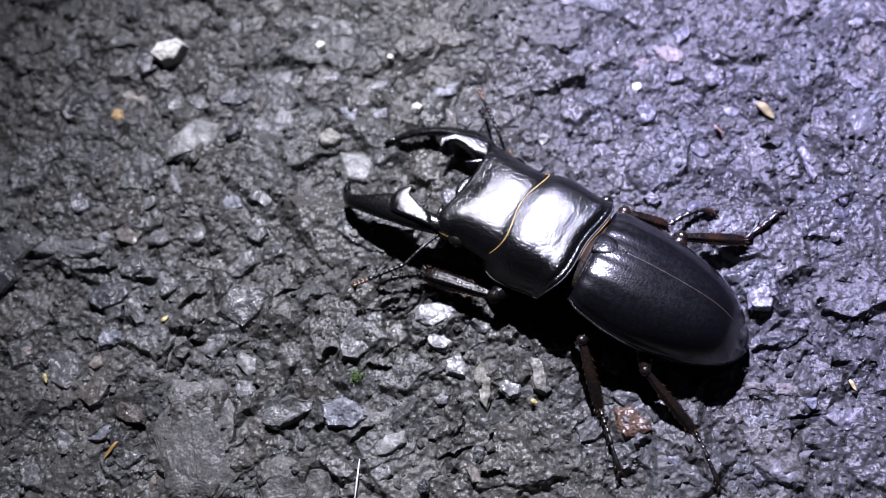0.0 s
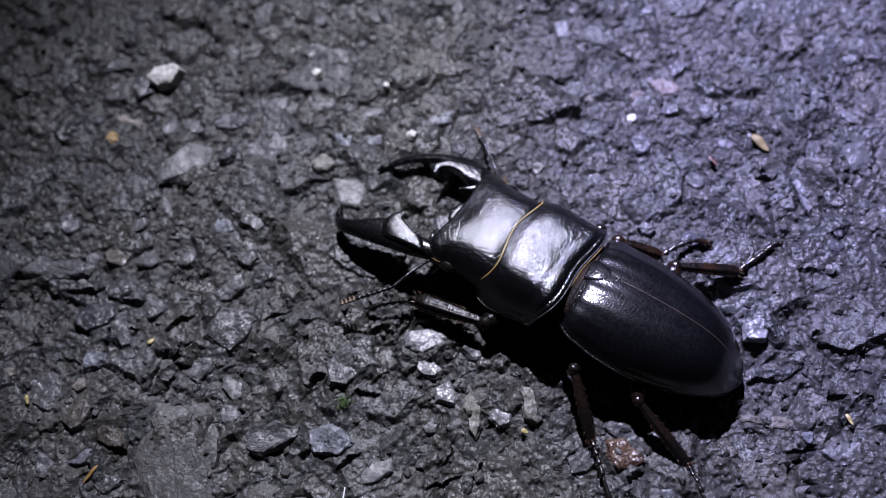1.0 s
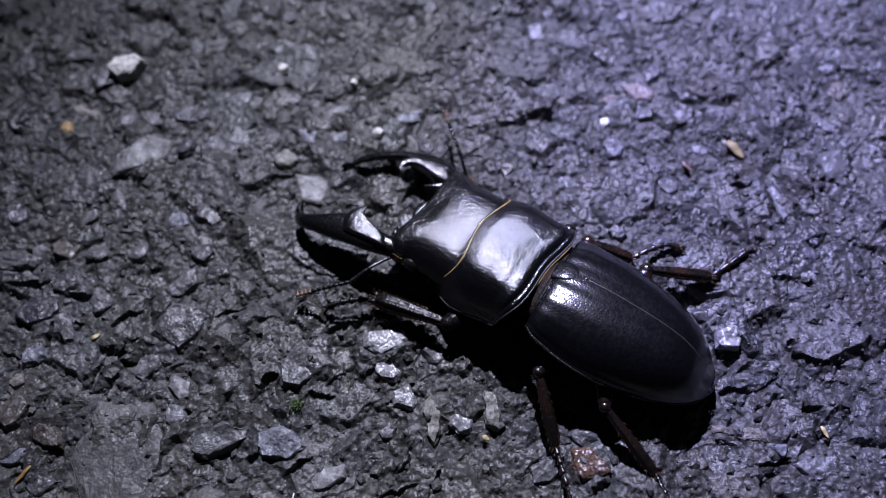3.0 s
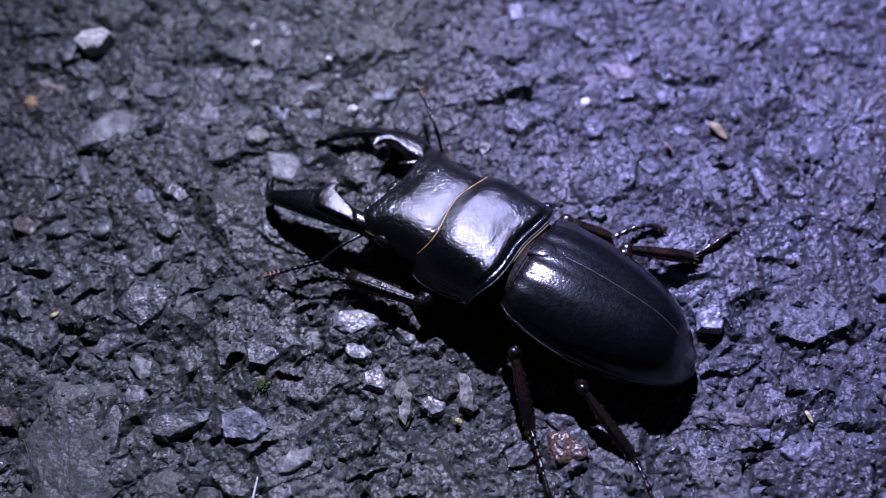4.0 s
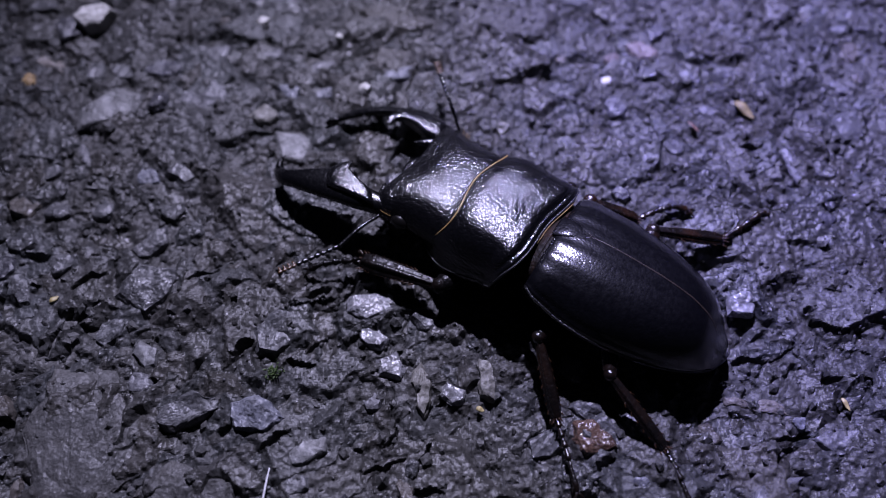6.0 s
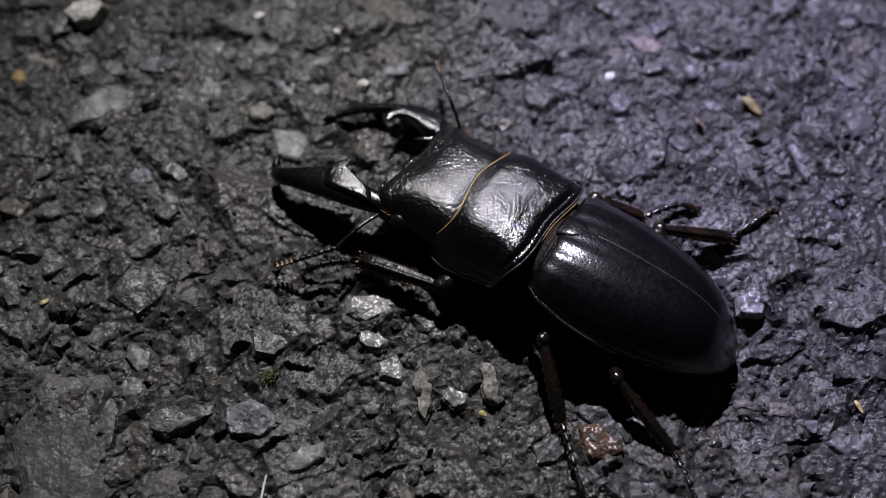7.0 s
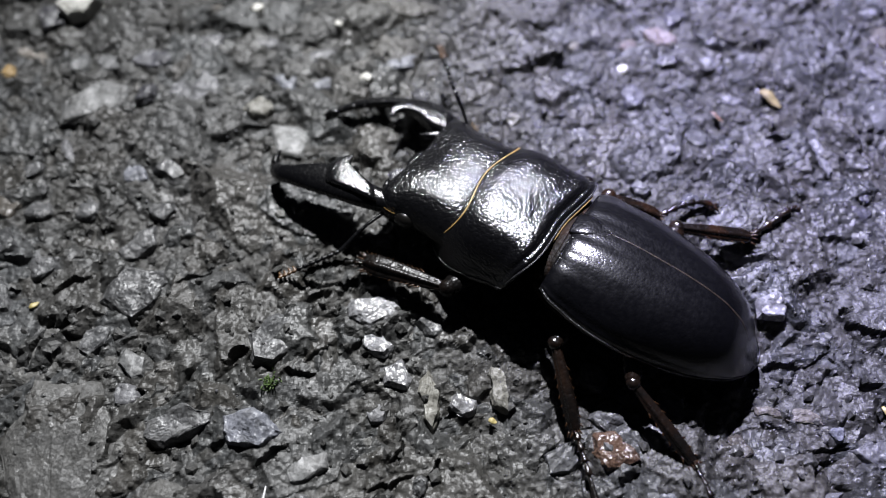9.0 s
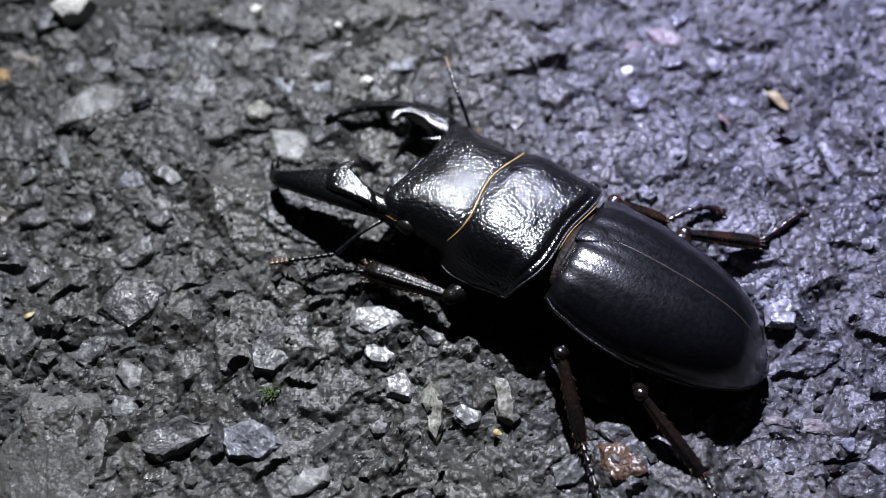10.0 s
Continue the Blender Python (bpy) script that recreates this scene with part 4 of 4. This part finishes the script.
# ---- legs ----
def leg(hip, knee, ankle, toes, thick, spines, shell=LEG_SHELL, flare=1.0):
    """toes: the way of the foot past the ankle; flare widens the shin towards the ankle."""
    rng = random.Random(len(beetle.children))
    hip, knee, ankle = (Vector(p) for p in (hip, knee, ankle))
    toes = [Vector(p) for p in toes]
    up = (0, 0, 1)
    thigh_data = [tube_data([hip, hip.lerp(knee, 0.5), hip.lerp(knee, 0.9), knee], [thick * 1.2, thick * 1.5, thick * 1.25, thick * 0.8], 20, 12, 0.8),
                  ball(knee, (thick * 1.08, thick * 1.08, thick * 1.0))]
    thigh = part("leg", mesh_of("leg", *join(*thigh_data), shell, True), beetle, "dark glossy jointed leg")
    shin_way = (ankle - knee).normalized()
    start = knee + shin_way * thick * 1.0
    side = shin_way.cross(Vector(up)).normalized()
    shin = tube_data([knee, start, start.lerp(ankle, 0.35), start.lerp(ankle, 0.8), ankle], [thick * 0.42, thick * 0.66, thick * 0.9 * flare ** 0.5, thick * flare, thick * 0.72 * flare], 26, 24, 0.85, up,
                     lambda t, a: 1 + 0.15 * math.cos(6 * a))
    part("shin", mesh_of("shin", *join(shin), shell, True), thigh, "ridged brown-black shin")
    teeth = []
    for k in range(spines):
        t = 0.22 + 0.78 * k / max(1, spines - 1)
        p, s = start.lerp(ankle, t), 1 if k % 2 else -1
        q = p + side * s * thick * (0.8 + 0.15 * t) * flare ** 0.7
        teeth.append(tube_data([q, q + (side * s * 0.5 + shin_way) * thick * 0.4, q + (side * s * 0.6 + shin_way) * thick * rng.uniform(0.55, 0.9)], [thick * 0.13, thick * 0.09, 0.002], 5, 5))
    for k in range(10):
        a = 6.2832 * k / 10
        d = side * math.cos(a) + Vector((0, 0, math.sin(a)))
        q = ankle + d * thick * 0.5 * flare
        teeth.append(tube_data([q, q + (shin_way + d * 0.4) * thick * 0.5, q + (shin_way + d * 0.6) * thick * rng.uniform(0.8, 1.1)], [0.014, 0.010, 0.002], 5, 5))
    part("shin_fringe", mesh_of("shin_fringe", *join(*teeth), SPINE, True), thigh, "fringe of short reddish brown bristle along the shin")
    foot = []
    way = curve_points([ankle, *toes], 61)
    cuts = [0, 9, 18, 27, 37, 60]
    for a, b in zip(cuts[:-1], cuts[1:]):
        seg = [Vector(way[int(round(a + (b - a) * k))]) for k in (0, 0.4, 0.8, 1.0)]
        foot.append(tube_data(seg, [thick * 0.26, thick * 0.40, thick * 0.54, thick * 0.26], 12, 8))
        for s in (1, -1):
            q = seg[2] + side * s * thick * 0.4
            foot.append(tube_data([q, q + (side * s * 0.3) * thick + (seg[3] - seg[2]) * 0.6, q + (side * s * 0.4) * thick + (seg[3] - seg[2]) * 1.2], [0.011, 0.008, 0.002], 4, 5))
    toe = toes[-1]
    ahead = (Vector(way[60]) - Vector(way[52])).normalized()
    side2 = ahead.cross(Vector(up)).normalized()
    for s in (1, -1):
        foot.append(tube_data([toe, toe + side2 * s * 0.05 + ahead * 0.06, toe + side2 * s * 0.085 + ahead * 0.13 + Vector((0, 0, -0.03))], [0.026, 0.02, 0.003], 8, 6))
    part("foot", mesh_of("foot", *join(*foot), shell, True), thigh, "thin jointed foot with two claws")
    return thigh


leg((1.25, 0.5, -0.35), (1.50, 1.29, -0.40), (2.70, 1.54, -0.53), [(2.98, 1.74, -0.56), (3.2, 1.93, -0.62), (3.31, 2.06, -0.70)], 0.118, 26, LEG_DARK, 1.3)
leg((-0.1, 0.55, -0.4), (-0.08, 1.14, -0.43), (-0.84, 1.74, -1.01), [(-1.2, 2.03, -1.12), (-1.60, 2.38, -1.24)], 0.090, 14)
leg((-0.8, 0.45, -0.4), (-1.15, 0.96, -0.58), (-2.24, 1.22, -1.03), [(-2.55, 1.38, -1.13), (-2.98, 1.70, -1.24)], 0.090, 14)
leg((1.1, -0.4, -0.25), (0.80, -1.02, 0.10), (1.70, -0.84, -0.22), [(2.0, -0.72, -0.28), (2.25, -0.6, -0.34)], 0.11, 10)
leg((0.0, -0.55, -0.3), (0.46, -1.04, 0.06), (-0.21, -1.34, -0.17), [(-0.36, -1.70, -0.19), (-0.52, -1.99, -0.24), (-0.72, -2.12, -0.30)], 0.105, 10, LEG_BROWN)
leg((-0.7, -0.45, -0.3), (-0.53, -1.22, -0.06), (-1.38, -1.86, -0.25), [(-1.53, -2.3, -0.24), (-1.65, -2.72, -0.24), (-1.75, -2.80, -0.28)], 0.105, 10, LEG_BROWN)


# ---- antennae: a stalk and a beaded whip each, both moving ----
def antenna(stalk_long, whip_long):
    bow = stalk_long * 0.07
    stalk = part("antenna_stalk", mesh_of("antenna_stalk", *join(tube_data([(0, 0, 0), (stalk_long * 0.5, 0, bow), (stalk_long * 0.9, 0, 0.01), (stalk_long, 0, 0)], [0.03, 0.026, 0.034, 0.03], 18, 8)), JAW_SHELL, True), beetle, "thin curved black antenna stalk")
    beads = []
    for k in range(7):
        a = whip_long * 0.70 * k / 7
        beads.append(tube_data([(a, 0, 0), (a + whip_long * 0.04, 0, 0), (a + whip_long * 0.085, 0, 0), (a + whip_long * 0.1, 0, 0)], [0.018, 0.03, 0.038, 0.018], 8, 8))
    whip = part("antenna_whip", mesh_of("antenna_whip", *join(*beads), JAW_SHELL, True), beetle, "beaded black antenna whip")
    leaves = []
    for k in range(4):
        a = whip_long * (0.70 + 0.075 * k)
        leaves.append(tube_data([(a, 0, 0), (a + whip_long * 0.05, 0.01, 0), (a + whip_long * 0.07, 0, 0)], [0.014, 0.028, 0.012], 8, 8))
        leaves.append(tube_data([(a + 0.02, 0, 0), (a + 0.035, -0.035, 0.01), (a + 0.045, -0.075, 0.015)], [0.016, 0.02, 0.005], 6, 6))
    part("club", mesh_of("club", *join(*leaves), CLUB, True), whip, "amber comb-like antenna club")
    return stalk, whip


def aim(start, end):
    a, b = Vector(start), Vector(end)
    return Matrix.Translation(a * CM) @ (b - a).to_track_quat("X", "Z").to_matrix().to_4x4()


LEFT_ROOT, RIGHT_ROOT = (2.78, 0.92, -0.05), (2.72, -0.92, 0.0)
left_stalk, left_whip = antenna(0.873, 0.944)
right_stalk, right_whip = antenna(0.62, 0.845)



# ---- loose bits on the asphalt, millimetres ----
def scrap(name, material, label, category, x, y, x2, y2, thick, z=1.6, flat=0.35):
    a, b = Vector((x, y, 0)), Vector((x2, y2, 0))
    c = (a + b) / 2
    pts = [(p - c) / 10 for p in (a, a.lerp(b, 0.3), a.lerp(b, 0.65), b)]
    pts[1].z += thick * 0.02
    data = tube_data(pts, [thick * 0.03, thick * 0.05, thick * 0.045, thick * 0.012], 14, 8, flat)
    ob = new(name, mesh_of(name, *join(data), material, True))
    low = float(ground_height(np.array([c.x]) * 0.001, np.array([c.y]) * 0.001)[0])
    ob.matrix_basis = pose(c.x * 0.001, c.y * 0.001, max(low, 0) + z * 0.0003)
    return tagged(ob, label, category)


pebble = tagged(new("pebble", stone_mesh("white", 0.0066, 0.0040, 0.0024, 77, 0.25)), "loose white angular stone lying on asphalt", "stone")
pebble.matrix_basis = pose(-0.0502, 0.0954, 0.0013, 4, -6, 16)
scrap("leaf_scrap", LEAF, "dry yellow leaf scrap lying on asphalt", "leaf", 56.6, 73.4, 58.9, 70.0, 1.7)
scrap("bud_scale", BUD, "shiny orange brown bud scale on asphalt", "bud", -58.0, 23.8, -60.4, 20.9, 0.6)
scrap("fibre", FIBRE, "thin white fibre lying on asphalt", "fibre", -17.8, 17.3, -19.0, 10.6, 0.3, 3, 1.0)
scrap("straw_bit", STRAW, "tiny tan straw bit on asphalt", "straw", -51.0, 43.4, -49.8, 44.2, 0.8)
scrap("straw_bit", STRAW, "tiny yellow-green straw bit on asphalt", "straw", -71.2, 36.2, -70.8, 34.6, 0.7)
scrap("straw_bit", STRAW, "tiny yellow-green straw bit on asphalt", "straw", 61.6, 23.0, 62.3, 21.2, 0.7)
scrap("straw_bit", STRAW, "tiny golden straw bit on asphalt", "straw", 10.6, 24.3, 11.6, 23.8, 0.8)
scrap("twig", TWIG, "tiny reddish twig lying on asphalt", "twig", 48.2, 70.0, 49.6, 68.0, 0.45)


def moss():
    rng = random.Random(8)
    pieces = []
    for _ in range(60):
        x, y = rng.gauss(-17.6, 0.55), rng.gauss(30.8, 0.5)
        z = float(ground_height(np.array([x]) * 0.001, np.array([y]) * 0.001)[0]) * 100
        dx, dy, dz = rng.gauss(0, 0.03), rng.gauss(0, 0.03), rng.uniform(0.03, 0.1)
        p = Vector((x / 10, y / 10, z - 0.01))
        pieces.append(tube_data([p, p + Vector((dx * 0.5, dy * 0.5, dz * 0.6)), p + Vector((dx, dy, dz))], [0.008, 0.012, 0.002], 5, 5))
    return tagged(new("moss_tuft", mesh_of("moss_tuft", *join(*pieces), MOSS, True)), "tiny green moss tuft in an asphalt crack", "moss", kind="stuff")


moss()

# ---- movement: only the antennae stir; elbow and tip in the beetle's space, millimetres ----
LEFT_ANTENNA = [
    (0.0, (29.5, 17.8, -0.8), (35.3, 24.6, -3.8)),
    (0.5, (30.3, 17.4, -2.1), (36.5, 23.6, -5.6)),
    (1.0, (30.0, 17.7, -0.7), (36.3, 23.9, -3.8)),
    (1.5, (31.2, 16.9, -2.7), (38.0, 23.0, -5.2)),
    (2.0, (30.7, 17.4, -1.2), (37.7, 23.1, -3.8)),
    (2.5, (30.7, 17.4, -1.0), (37.6, 22.9, -4.4)),
    (4.0, (31.1, 17.1, -2.7), (37.9, 22.9, -5.9)),
    (4.5, (29.9, 17.6, -1.8), (35.0, 24.9, -4.9)),
    (5.0, (30.2, 17.5, -1.9), (35.8, 24.5, -4.7)),
    (5.5, (30.7, 17.2, -2.4), (37.2, 23.4, -5.3)),
    (6.0, (29.4, 17.7, -1.4), (34.4, 25.4, -3.6)),
    (7.5, (30.0, 17.5, -2.2), (36.7, 23.1, -5.7)),
    (8.0, (30.3, 17.5, -1.7), (36.5, 24.2, -4.2)),
    (8.5, (30.3, 17.1, -3.6), (36.1, 23.8, -7.0)),
    (9.0, (30.1, 17.0, -3.7), (35.8, 23.6, -7.3)),
    (9.5, (30.3, 17.1, -3.5), (36.3, 23.7, -6.6)),
    (10.0, (31.0, 17.2, -3.1), (38.6, 22.1, -6.0)),
]
RIGHT_ANTENNA = [
    (0.0, (31.8, -12.4, 2.5), (38.7, -17.3, 2.7)),
    (0.5, (31.8, -12.3, 2.8), (38.6, -17.3, 2.7)),
    (1.0, (32.0, -13.0, 0.9), (38.6, -18.0, -0.9)),
    (1.5, (31.9, -12.8, 1.6), (38.6, -17.9, 0.7)),
    (2.0, (31.6, -12.1, 3.2), (38.6, -16.9, 3.7)),
    (2.5, (31.6, -12.4, 3.0), (38.3, -17.5, 3.8)),
    (4.0, (31.2, -11.9, 3.9), (38.0, -16.8, 4.5)),
    (4.5, (31.9, -12.6, 2.2), (38.5, -17.7, 1.3)),
    (5.0, (31.7, -12.3, 3.0), (38.4, -17.4, 3.2)),
    (5.5, (31.2, -11.6, 4.0), (37.8, -16.9, 4.5)),
    (6.0, (31.2, -11.4, 4.3), (37.8, -16.6, 5.2)),
    (7.5, (31.4, -11.5, 4.0), (37.9, -16.9, 4.0)),
    (8.0, (31.2, -11.2, 4.3), (37.7, -16.7, 4.4)),
    (8.5, (31.3, -11.2, 4.3), (38.1, -16.1, 5.3)),
    (9.0, (31.5, -11.2, 4.5), (38.1, -16.2, 6.0)),
    (9.5, (30.7, -10.0, 5.0), (37.1, -15.4, 4.1)),
    (10.0, (31.4, -11.3, 4.4), (37.6, -17.0, 4.0)),
]


def motions():
    for stalk, whip, root, rows in ((left_stalk, left_whip, LEFT_ROOT, LEFT_ANTENNA), (right_stalk, right_whip, RIGHT_ROOT, RIGHT_ANTENNA)):
        walk(stalk, [(t, aim(root, Vector(e) / 10)) for t, e, p in rows])
        walk(whip, [(t, aim(Vector(e) / 10, Vector(p) / 10)) for t, e, p in rows])


motions()
